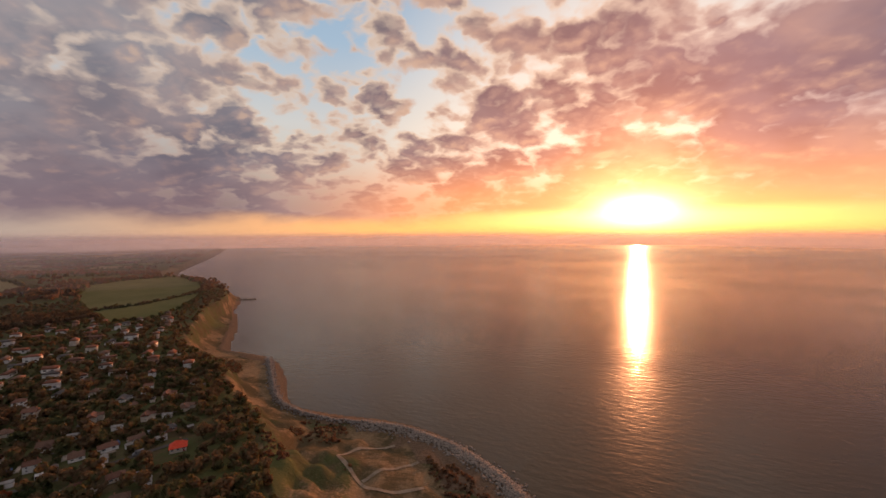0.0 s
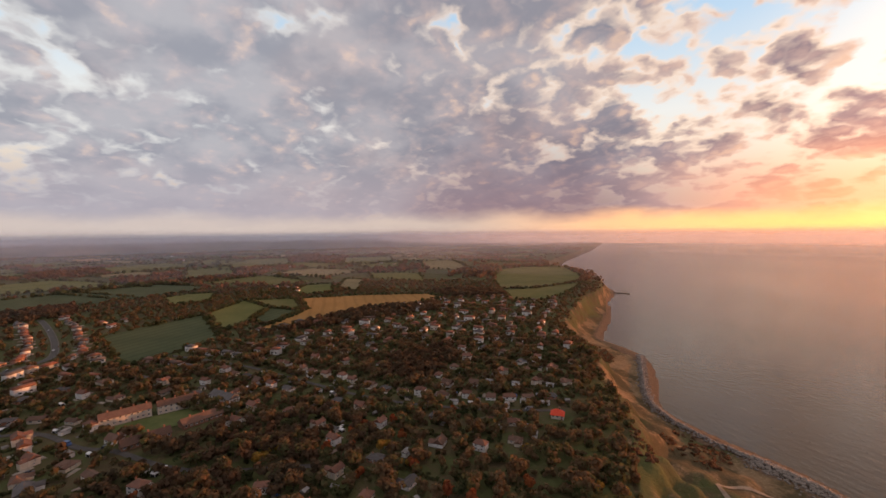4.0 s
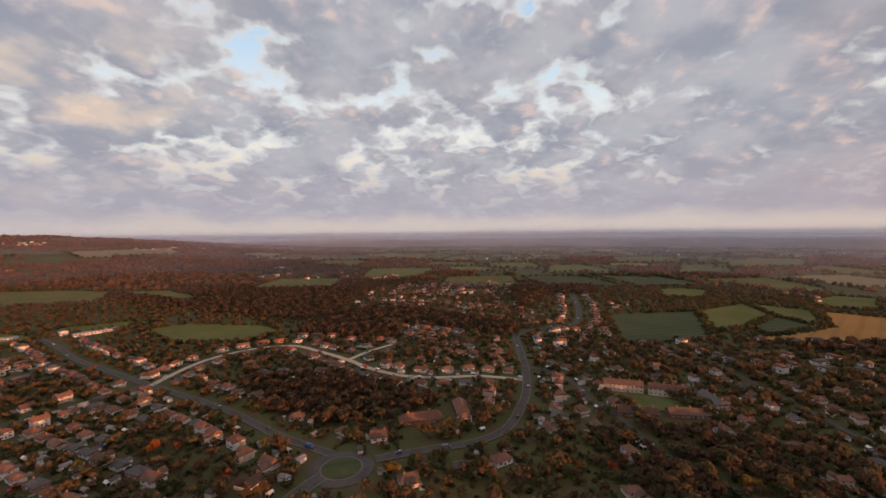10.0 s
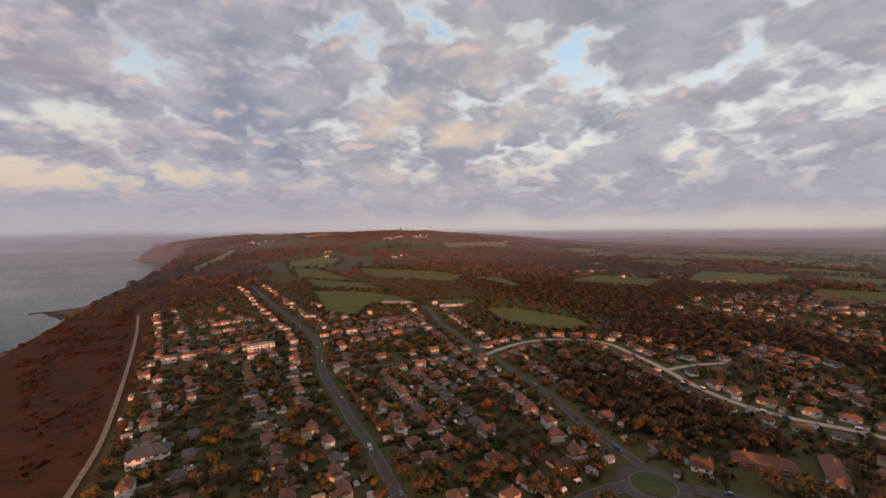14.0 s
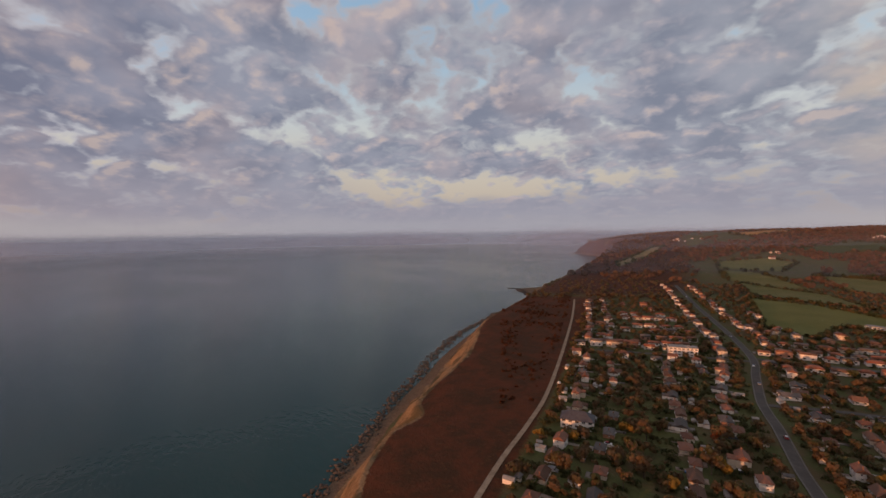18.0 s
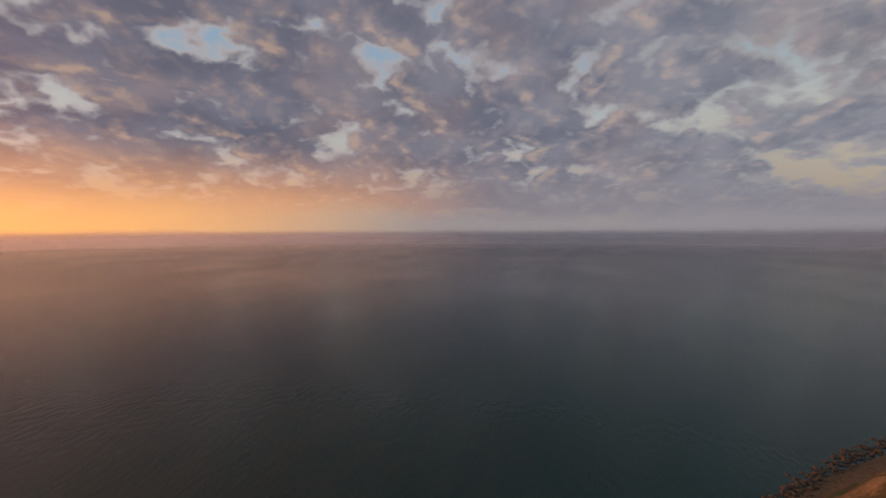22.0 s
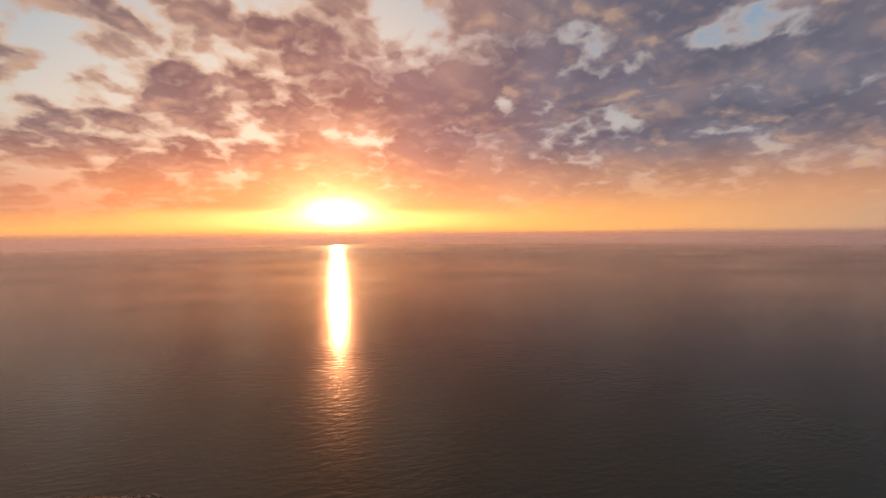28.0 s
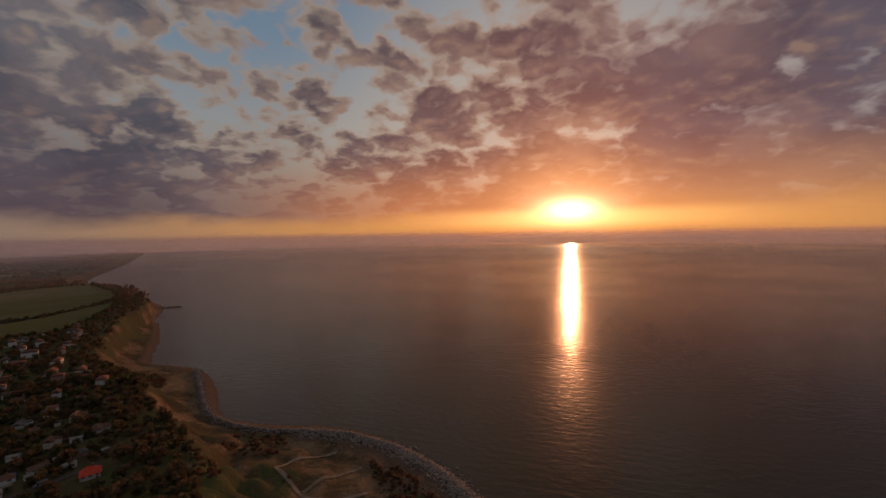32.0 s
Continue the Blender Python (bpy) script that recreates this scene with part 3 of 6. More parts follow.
def from_bm(name, bm, mats):
    me = bpy.data.meshes.new(name)
    bmesh.ops.recalc_face_normals(bm, faces=bm.faces)
    bm.to_mesh(me)
    bm.free()
    for m in mats if isinstance(mats, (list, tuple)) else [mats]:
        me.materials.append(m)
    return me


def part(name, bm, mats, parent, label=""):
    """One bmesh (or mesh) as one object under a thing."""
    me = bm if isinstance(bm, bpy.types.Mesh) else from_bm(name, bm, mats)
    ob = new(name, me)
    ob.parent = parent
    return tagged(ob, label)


def box(bm, x0, x1, y0, y1, z0, z1, turn=None, index=0):
    c = [(x, y, z) for z in (z0, z1) for y in (y0, y1) for x in (x0, x1)]
    vs = [bm.verts.new(turn @ Vector(v) if turn else v) for v in c]
    for f in ((0, 2, 3, 1), (4, 5, 7, 6), (0, 1, 5, 4), (2, 6, 7, 3), (0, 4, 6, 2), (1, 3, 7, 5)):
        bm.faces.new([vs[i] for i in f]).material_index = index
    return bm


def prism(bm, ring, z0, z1, index=0):
    a, b = [bm.verts.new((x, y, z0)) for x, y in ring], [bm.verts.new((x, y, z1)) for x, y in ring]
    n = len(ring)
    for i in range(n):
        bm.faces.new((a[i], a[(i + 1) % n], b[(i + 1) % n], b[i])).material_index = index
    bm.faces.new(b).material_index = index
    bm.faces.new(a[::-1]).material_index = index
    return bm


# ---------------------------------------------------------------- ground and sea
def terrain():
    """One sheet, finer near the village than far out."""
    turns = 900
    rings = np.concatenate([[0.02, 30, 60, 90], np.arange(110, 700, 4.2), np.geomspace(700, 4900, 190)])
    a = np.linspace(0, 2 * np.pi, turns, endpoint=False)
    x, y = np.outer(rings, np.sin(a)), np.outer(rings, np.cos(a))
    z, cover = lie(x, y)
    verts = np.stack([x, y, z], -1).reshape(-1, 3)
    i, j = np.meshgrid(np.arange(len(rings) - 1), np.arange(turns), indexing="ij")
    k = (j + 1) % turns
    faces = np.stack([i * turns + j, i * turns + k, (i + 1) * turns + k, (i + 1) * turns + j], -1).reshape(-1, 4)
    keep = (verts[faces, 2] > -3).any(1)
    me = arrays("ground", verts, faces[keep][:, ::-1], [M_GROUND], shade=True)
    layer = me.color_attributes.new("cover", "FLOAT_COLOR", "POINT")
    layer.data.foreach_set("color", np.concatenate([cover.reshape(-1, 3), np.ones((len(verts), 1))], 1).astype(np.float32).ravel())
    return tagged(new("ground", me), "rolling coastal land with gardens, heath and sandy cliffs", "ground", kind="structure")


terrain()


def sea():
    turns, rings = 240, np.array([60, 200, 500, 1000, 2000, 3200, 4300, 4950.0])
    a = np.linspace(0, 2 * np.pi, turns, endpoint=False)
    v = np.stack([np.outer(rings, np.sin(a)), np.outer(rings, np.cos(a)), np.zeros((len(rings), turns))], -1).reshape(-1, 3)
    i, j = np.meshgrid(np.arange(len(rings) - 1), np.arange(turns), indexing="ij")
    k = (j + 1) % turns
    f = np.stack([i * turns + j, (i + 1) * turns + j, (i + 1) * turns + k, i * turns + k], -1).reshape(-1, 4)
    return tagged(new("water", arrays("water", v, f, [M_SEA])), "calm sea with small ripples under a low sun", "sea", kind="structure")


sea()

# ---------------------------------------------------------------- roads
ROADS = {
    "main": (4.7, M_ASPHALT, [(-62, -70), (-66, -120), (-71, -178), (-74, -220), (-74, -253), (-77, -303), (-78, -344), (-88, -407), (-96, -460), (-93, -571), (-80, -747), (-71, -938)]),
    "hill": (4.4, M_ASPHALT, [(-187, -132), (-190, -150), (-196, -180), (-212, -234), (-226, -321), (-252, -460), (-268, -511), (-290, -600)]),
    "concrete": (5.5, M_CONCRETE, [(-226, -325), (-284, -340), (-330, -328), (-356, -296), (-346, -253), (-332, -213), (-318, -183), (-310, -147), (-315, -118), (-329, -88), (-332, -52)]),
    "spur": (5.0, M_CONCRETE, [(-332, -213), (-363, -209), (-393, -198)]),
    "east": (5.0, M_ASPHALT, [(-190, -107), (-208, -84), (-223, -63), (-246, -48), (-281, -45), (-312, -46), (-365, -55), (-428, -71), (-480, -80), (-520, -50), (-560, -18), (-686, -22), (-807, -36)]),
    "south": (6.5, M_ASPHALT, [(-168, -124), (-143, -127), (-110, -120), (-64, -110)]),
    "lane_a": (3.6, M_ASPHALT, [(-366, -53), (-348, -20), (-308, -1), (-289, 14), (-240, 40), (-200, 90)]),
    "lane_b": (3.4, M_ASPHALT, [(-500, 60), (-402, 110), (-334, 132), (-250, 160), (-190, 200), (-150, 240)]),
    "lane_c": (4.5, M_ASPHALT, [(60, -432), (0, -440), (-92, -445)]),
    "lane_d": (4.5, M_ASPHALT, [(-96, -455), (-160, -452), (-250, -455)]),
    "lane_e": (4.5, M_ASPHALT, [(-78, -340), (-140, -345), (-226, -330)]),
}
TRACK = [(65, -100), (64, -176), (63, -211), (60, -253), (59, -311), (67, -441), (79, -590), (95, -737)]


def ribbon(line, width, lift, sides=4):
    """A strip along a line, laid on the ground."""
    p = smooth(line, 6)
    t = np.gradient(p, axis=0)
    t /= np.linalg.norm(t, axis=1)[:, None]
    nrm = np.stack([-t[:, 1], t[:, 0]], 1)
    offs = np.linspace(-width / 2, width / 2, sides + 1)
    q = p[:, None] + nrm[:, None] * offs[None, :, None]
    z = high(q[..., 0], q[..., 1]) + lift
    v = np.concatenate([q, z[..., None]], -1).reshape(-1, 3)
    m = sides + 1
    i, j = np.meshgrid(np.arange(len(p) - 1), np.arange(sides), indexing="ij")
    f = np.stack([i * m + j, (i + 1) * m + j, (i + 1) * m + j + 1, i * m + j + 1], -1).reshape(-1, 4)
    return v, f


for key, (wide, stone, line) in ROADS.items():
    v, f = ribbon(line, wide, 0.30)
    lab = "pale concrete estate road with worn joints" if stone == M_CONCRETE else "grey asphalt village road between hedges"
    road = tagged(new("road", arrays("road", v, f, [stone])), lab, "road", kind="structure")
    if wide > 4.2 and stone != M_CONCRETE and key[:4] != "lane":
        for side in (-1, 1):
            p = smooth(line, 6)
            t = np.gradient(p, axis=0)
            t /= np.linalg.norm(t, axis=1)[:, None]
            edge = p + np.stack([-t[:, 1], t[:, 0]], 1) * side * (wide / 2 + 0.45)
            kv, kf = ribbon([tuple(q) for q in edge[::3]], 0.8, 0.40, 1)
            tagged(new("pavement", arrays("pavement", kv, kf, [M_KERB])), "narrow grey pavement along the road", "pavement", kind="structure")
v, f = ribbon(TRACK, 2.9, 0.30)
tagged(new("track", arrays("track", v, f, [M_TRACK])), "pale gravel track along the cliff top", "track", kind="structure")


def roundabout():
    cx, cy = -177, -119
    z0 = float(high(cx, cy)[0])
    ring = np.linspace(0, 2 * np.pi, 48, endpoint=False)
    bm = bmesh.new()
    prism(bm, [(cx + 16.5 * math.cos(a), cy + 16.5 * math.sin(a)) for a in ring], z0 - 1, z0 + 0.34)
    tagged(new("road", from_bm("road", bm, M_ASPHALT)), "asphalt ring of a small roundabout", "roundabout", kind="structure")
    isle = tagged(new("traffic_island"), "round grass traffic island with a pale kerb", "traffic island")
    isle.location = (cx, cy, z0 + 0.34)
    bm = bmesh.new()
    prism(bm, [(10.8 * math.cos(a), 10.8 * math.sin(a)) for a in ring], 0, 0.12)
    part("apron", bm, M_KERB, isle, "pale kerb ring")
    bm = bmesh.new()
    for k, (r, h) in enumerate(((9.9, 0.12), (9.9, 0.24), (6.5, 0.6), (3.0, 0.85))):
        vs = [bm.verts.new((r * math.cos(a), r * math.sin(a), h)) for a in ring]
        if k:
            for i in range(48):
                bm.faces.new((last[i], last[(i + 1) % 48], vs[(i + 1) % 48], vs[i]))
        last = vs
    bm.faces.new(last)
    part("lawn", bm, M_GREEN, isle, "rough dark green grass")


roundabout()

# ---------------------------------------------------------------- fields
FIELDS = [
    (M_GREEN, "dark green field of young crop", [(-627, 22), (-690, 143), (-520, 122), (-468, 30)]),
    (M_LIGHT, "light green meadow strip", [(-700, 150), (-778, 224), (-690, 235), (-600, 175), (-560, 135), (-620, 140)]),
    (M_PASTURE, "olive green meadow strip", [(-690, 237), (-780, 228), (-745, 300), (-640, 270)]),
    (M_GREEN, "dark green meadow strip", [(-598, 178), (-688, 238), (-630, 262), (-560, 190)]),
    (M_PLOUGH, "bare orange-brown ploughed field", [(-741, 310), (-698, 404), (-615, 504), (-554, 494), (-540, 401), (-565, 347), (-541, 259), (-530, 150), (-560, 195), (-630, 275)]),
    (M_LIGHT, "mown green playing field beside the village", [(-167, -825), (-137, -601), (-174, -560), (-223, -636), (-253, -581), (-292, -587), (-282, -694), (-243, -777)]),
    (M_PASTURE, "green pasture strip below the hill", [(-189, -1041), (-179, -860), (-299, -761), (-292, -895), (-226, -982)]),
    (M_PASTURE, "green pasture between hedges", [(-188, -1239), (-181, -1057), (-290, -908), (-278, -1048), (-259, -1179)]),
    (M_LIGHT, "light green pasture on the slope", [(-206, -1402), (-191, -1261), (-305, -1200), (-378, -1359), (-338, -1459)]),
    (M_PASTURE, "long olive green pasture on the slope", [(-343, -1137), (-331, -939), (-458, -787), (-551, -865), (-495, -992), (-413, -1085)]),
    (M_PASTURE, "green pasture in the woods", [(-539, -873), (-519, -668), (-552, -619), (-599, -793)]),
    (M_LIGHT, "small light green paddock", [(-319, -621), (-317, -562), (-393, -535), (-378, -578)]),
    (M_LIGHT, "green sports ground beside the houses", [(-351, -515), (-394, -493), (-424, -393), (-406, -352), (-352, -355), (-322, -427)]),
    (M_STRAW, "dry hillside pasture", [(-878, -1648), (-845, -1492), (-1136, -1419), (-1240, -1637)]),
    (M_STRAW, "dry meadow on the cliff top", [(3, -1619), (57, -1395), (44, -1301), (-64, -1673), (-97, -1882), (-56, -1838)]),
    (M_LIGHT, "light green pasture", [(-1184, -121), (-1252, 14), (-1136, 129), (-1289, 65), (-1516, -42), (-1439, -137)]),
    (M_PASTURE, "green pasture", [(-1246, 212), (-1282, 349), (-1670, 434), (-1569, 276)]),
    (M_LIGHT, "light green meadow", [(-910, 121), (-805, 117), (-812, 178), (-909, 210), (-932, 164)]),
    (M_LIGHT, "green meadow with hedges round it", [(-839, 336), (-778, 320), (-771, 389), (-894, 451), (-907, 393)]),
    (M_PASTURE, "olive pasture", [(-1700, 919), (-1420, 753), (-1352, 816), (-1386, 963), (-1662, 1138)]),
    (M_STRAW, "dry pale meadow", [(-818, 422), (-749, 430), (-903, 546), (-963, 522)]),
    (M_PASTURE, "green pasture", [(-1877, 443), (-1478, 358), (-1486, 592), (-1923, 745)]),
    (M_PASTURE, "green pasture", [(-1895, 71), (-1631, 82), (-1698, 298), (-1967, 417)]),
    (M_PASTURE, "green pasture", [(-1658, -1018), (-1574, -816), (-1554, -567), (-1840, -563), (-2058, -938)]),
    (M_LIGHT, "light green pasture", [(-1246, -474), (-1132, -347), (-1227, -218), (-1303, -324)]),
    (M_PASTURE, "wide olive green field on the cliff top", [(-836, 970), (-815, 1100), (-780, 1190), (-735, 1170), (-590, 1010), (-510, 890), (-508, 795), (-518, 704), (-560, 655), (-690, 780)]),
    (M_PASTURE, "narrow olive field along the cliff top", [(-545, 636), (-507, 700), (-497, 790), (-485, 845), (-452, 760), (-424, 669), (-410, 595), (-455, 560)]),
    (M_PASTURE, "olive pasture", [(-1048, 640), (-917, 574), (-760, 616), (-933, 738)]),
    (M_STRAW, "dry brown field", [(-1347, 1066), (-1021, 828), (-893, 917), (-1380, 1240)]),
    (M_PASTURE, "olive pasture", [(-1420, 800), (-1240, 740), (-1090, 777), (-1320, 960)]),
]


def drape(poly, lift, cell):
    """A patch of ground cover inside a polygon, laid on the land."""
    poly = np.array(poly, float)
    c = poly.mean(0)
    n = len(poly)
    m = max(2, int(np.linalg.norm(poly - c, axis=1).max() / cell))
    rim = []
    for i in range(n):
        a, b = poly[i], poly[(i + 1) % n]
        k = max(2, int(np.linalg.norm(b - a) / cell))
        rim += [a + (b - a) * t / k for t in range(k)]
    rim = np.array(rim)
    rim = rim + np.stack([waves(rim[:, 0], rim[:, 1], 60, 2), waves(rim[:, 0], rim[:, 1], 60, 6)], 1) * 2.0
    s = np.linspace(0.04, 1, m + 1)
    q = c + (rim[None] - c) * s[:, None, None]
    z = upland(q[..., 0], q[..., 1]) + lift
    v = np.concatenate([q, z[..., None]], -1).reshape(-1, 3)
    k = len(rim)
    i, j = np.meshgrid(np.arange(m), np.arange(k), indexing="ij")
    jj = (j + 1) % k
    f = np.stack([i * k + j, (i + 1) * k + j, (i + 1) * k + jj, i * k + jj], -1).reshape(-1, 4)
    v = np.concatenate([v, [[c[0], c[1], float(upland(c[0], c[1])) + lift]]])
    hub = np.stack([np.full(k, len(v) - 1), np.arange(k), (np.arange(k) + 1) % k, np.full(k, len(v) - 1)], -1)
    return v, f, hub[:, :3]


def field(stone, label, poly):
    d = np.hypot(*np.mean(poly, axis=0))
    v, f, hub = drape(poly, 0.35 + d * 0.0006, 14 if d < 1200 else 40)
    tri = np.concatenate([f[:, [0, 1, 2]], f[:, [0, 2, 3]], hub])
    return tagged(new("field", arrays("field", v, tri, [stone], shade=True)), label, "field", group="fields inland", kind="structure")


for stone, label, poly in FIELDS:
    field(stone, label, poly)

# the patchwork of fields farther inland
FAR_FIELDS = []
r = random.Random(5)
STEP = 250
for gi in range(-18, 19):
    for gj in range(-18, 19):
        cx, cy = (gi + r.uniform(-0.25, 0.25)) * STEP, (gj + r.uniform(-0.25, 0.25)) * STEP * 0.8
        cx, cy = cx * 0.94 - cy * 0.34 - 200, cx * 0.34 + cy * 0.94
        d, az = math.hypot(cx, cy), math.degrees(math.atan2(-cx, cy))
        pick = r.random()
        hw, hh = STEP * r.uniform(0.36, 0.48), STEP * 0.8 * r.uniform(0.36, 0.48)
        jit = [r.uniform(-22, 22) for _ in range(8)]
        if not (950 < d < 4300 and -2 < az < 178) or pick < 0.12:
            continue
        if 108 < az < 165 and d < 1900 and pick < 0.75:
            continue
        if -1900 < cx < 0 and -2700 < cy < -1000 and pick < 0.86:
            continue
        ca, sa = 0.94, 0.34
        poly = [(cx + (u * hw + jit[2 * k]) * ca - (s * hh + jit[2 * k + 1]) * sa, cy + (u * hw + jit[2 * k]) * sa + (s * hh + jit[2 * k + 1]) * ca)
                for k, (u, s) in enumerate(((-1, -1), (1, -1), (1, 1), (-1, 1)))]
        xs, ys = np.array(poly).T
        if not inside(UPLAND, xs, ys).all() or away(BRINK, xs, ys).min() < 60:
            continue
        if any(math.hypot(cx - np.mean([p[0] for p in q]), cy - np.mean([p[1] for p in q])) < 190 for _, _, q in FIELDS):
            continue
        FAR_FIELDS.append(poly)
        kind = r.choice([(M_PASTURE, "green pasture far inland"), (M_LIGHT, "light green pasture far inland"), (M_GREEN, "dark green field far inland"),
                         (M_PASTURE, "green pasture far inland"), (M_STRAW, "dry pale field far inland"), (M_PLOUGH, "brown ploughed field far inland") if d > 2300 else (M_PASTURE, "green pasture far inland")])
        field(*kind, poly)


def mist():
    """Nested sheets round the viewpoint: mist and added distance haze over land and sea."""
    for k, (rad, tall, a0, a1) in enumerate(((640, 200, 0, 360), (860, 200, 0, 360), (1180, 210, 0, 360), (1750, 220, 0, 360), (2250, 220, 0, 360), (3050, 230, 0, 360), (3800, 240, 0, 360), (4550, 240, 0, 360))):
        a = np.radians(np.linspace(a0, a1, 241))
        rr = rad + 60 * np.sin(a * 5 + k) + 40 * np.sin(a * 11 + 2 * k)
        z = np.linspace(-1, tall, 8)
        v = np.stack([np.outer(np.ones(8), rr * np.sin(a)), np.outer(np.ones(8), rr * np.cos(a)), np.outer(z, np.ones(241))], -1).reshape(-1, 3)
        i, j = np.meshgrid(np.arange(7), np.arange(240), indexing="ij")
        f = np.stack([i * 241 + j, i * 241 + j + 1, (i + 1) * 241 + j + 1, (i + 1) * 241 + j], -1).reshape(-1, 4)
        tagged(new("mist_bank", arrays("mist_bank", v, f, [M_HAZE], shade=True)), "thin sheet of pale mist and added haze over the far land and sea", "mist", kind="structure")


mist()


# ---------------------------------------------------------------- houses
W_WHITE = plain("white_wall", (0.72, 0.70, 0.66), (0.82, 0.80, 0.76), 0.3, 0.9, spread=0.10)
W_CREAM = plain("cream_wall", (0.56, 0.48, 0.38), (0.66, 0.58, 0.47), 0.3, 0.9, spread=0.12)
W_BRICK = plain("brick_wall", (0.27, 0.14, 0.09), (0.36, 0.20, 0.13), 0.6, 0.9, spread=0.15)


def tile_material(name, a, c, spread=0.25):
    """Roof tiles in courses, weathered, each copy a little different."""
    m, n, b = material(name)
    p = place(n)
    z = n.vec("DOT_PRODUCT", p, (0.0, 0.0, 1.0))
    course = n.math("FRACT", n.math("MULTIPLY", z, 4.0))
    f = n.math("ADD", n.math("MULTIPLY", n.noise(p, 0.4, 5.0, 0.65), 0.6), n.math("MULTIPLY", n.noise(p, 4.0, 3.0), 0.4))
    col = n.mix(n.step(f, 0.35, 0.65), a, c)
    col = n.mix(n.step(n.noise(p, 0.9, 4.0, 0.7), 0.58, 0.72), col, (0.085, 0.080, 0.055))
    r = n.add("ShaderNodeObjectInfo").outputs["Random"]
    col = n.mix(1.0, col, n.mix(r, (1 - spread,) * 3, (1 + spread,) * 3), "MULTIPLY")
    n.put(b.inputs["Base Color"], col)
    b.inputs["Roughness"].default_value = 0.8
    b.inputs["Specular IOR Level"].default_value = 0.25
    bump(n, b, n.math("ADD", course, f), 0.5, 0.05)
    return m


R_RED = tile_material("red_roof", (0.158, 0.078, 0.053), (0.210, 0.102, 0.068))
R_BROWN = tile_material("brown_roof", (0.120, 0.068, 0.046), (0.165, 0.095, 0.066))
R_GREY = tile_material("grey_roof", (0.085, 0.076, 0.072), (0.130, 0.116, 0.108))


def roof_mesh(w, d, h, rise, hip, over=0.45):
    """A closed roof: hipped or gabled, with eaves."""
    bm = bmesh.new()
    a, b = w / 2 + over, d / 2 + over
    low = h - over * rise / (d / 2)
    ring = [(-a, -b), (a, -b), (a, b), (-a, b)]
    e = [bm.verts.new((x, y, low)) for x, y in ring]
    g = [bm.verts.new((x, y, low - 0.22)) for x, y in ring]
    k = a - (d / 2 if hip else 0)
    r0, r1 = bm.verts.new((-k, 0, h + rise)), bm.verts.new((k, 0, h + rise))
    for f in ((e[0], e[1], r1, r0), (e[2], e[3], r0, r1), (e[1], e[2], r1), (e[3], e[0], r0)):
        bm.faces.new(f)
    for i in range(4):
        j = (i + 1) % 4
        bm.faces.new((g[i], g[j], e[j], e[i]))
    bm.faces.new(g[::-1])
    bmesh.ops.recalc_face_normals(bm, faces=bm.faces)
    return bm


def wall_mesh(w, d, h, rise, hip):
    bm = bmesh.new()
    box(bm, -w / 2, w / 2, -d / 2, d / 2, -1.6, h - 0.1)
    if not hip:
        for x in (-w / 2, w / 2 - 0.25):
            tri = [(-d / 2 + 0.15, h - 0.1), (d / 2 - 0.15, h - 0.1), (0, h + rise - 0.3)]
            p, q = [bm.verts.new((x, y, z)) for y, z in tri], [bm.verts.new((x + 0.25, y, z)) for y, z in tri]
            bm.faces.new(p), bm.faces.new(q[::-1])
            for i in range(3):
                bm.faces.new((p[i], q[i], q[(i + 1) % 3], p[(i + 1) % 3]))
    return bm


def window_mesh(w, h):
    """A framed two-light window in one piece: white frame, glass set back in it; it looks along -y."""
    bm = bmesh.new()
    xs, zs = (-w / 2, -w / 2 + 0.12, -0.06, 0.06, w / 2 - 0.12, w / 2), (-0.12, 0.06, h - 0.1, h)
    g = [[bm.verts.new((x, -0.10, z)) for x in xs] for z in zs]
    for i in range(3):
        for j in range(5):
            q = [g[i][j], g[i][j + 1], g[i + 1][j + 1], g[i + 1][j]]
            if i == 1 and j in (1, 3):
                p = [bm.verts.new((v.co.x, -0.03, v.co.z)) for v in q]
                bm.faces.new(p).material_index = 1
                for k in range(4):
                    bm.faces.new((q[k], q[(k + 1) % 4], p[(k + 1) % 4], p[k]))
            else:
                bm.faces.new(q)
    rim = [*g[0], *[r_[-1] for r_ in g[1:]], *g[3][-2::-1], *[r_[0] for r_ in g[2:0:-1]]]
    back = [bm.verts.new((v.co.x, 0.02, v.co.z)) for v in rim]
    for k in range(len(rim)):
        m = (k + 1) % len(rim)
        bm.faces.new((rim[m], rim[k], back[k], back[m]))
    return from_bm("window", bm, [M_FRAME, M_GLASS])


WINDOWS = {k: window_mesh(*k) for k in ((1.4, 1.2), (2.2, 1.3), (1.0, 1.1))}


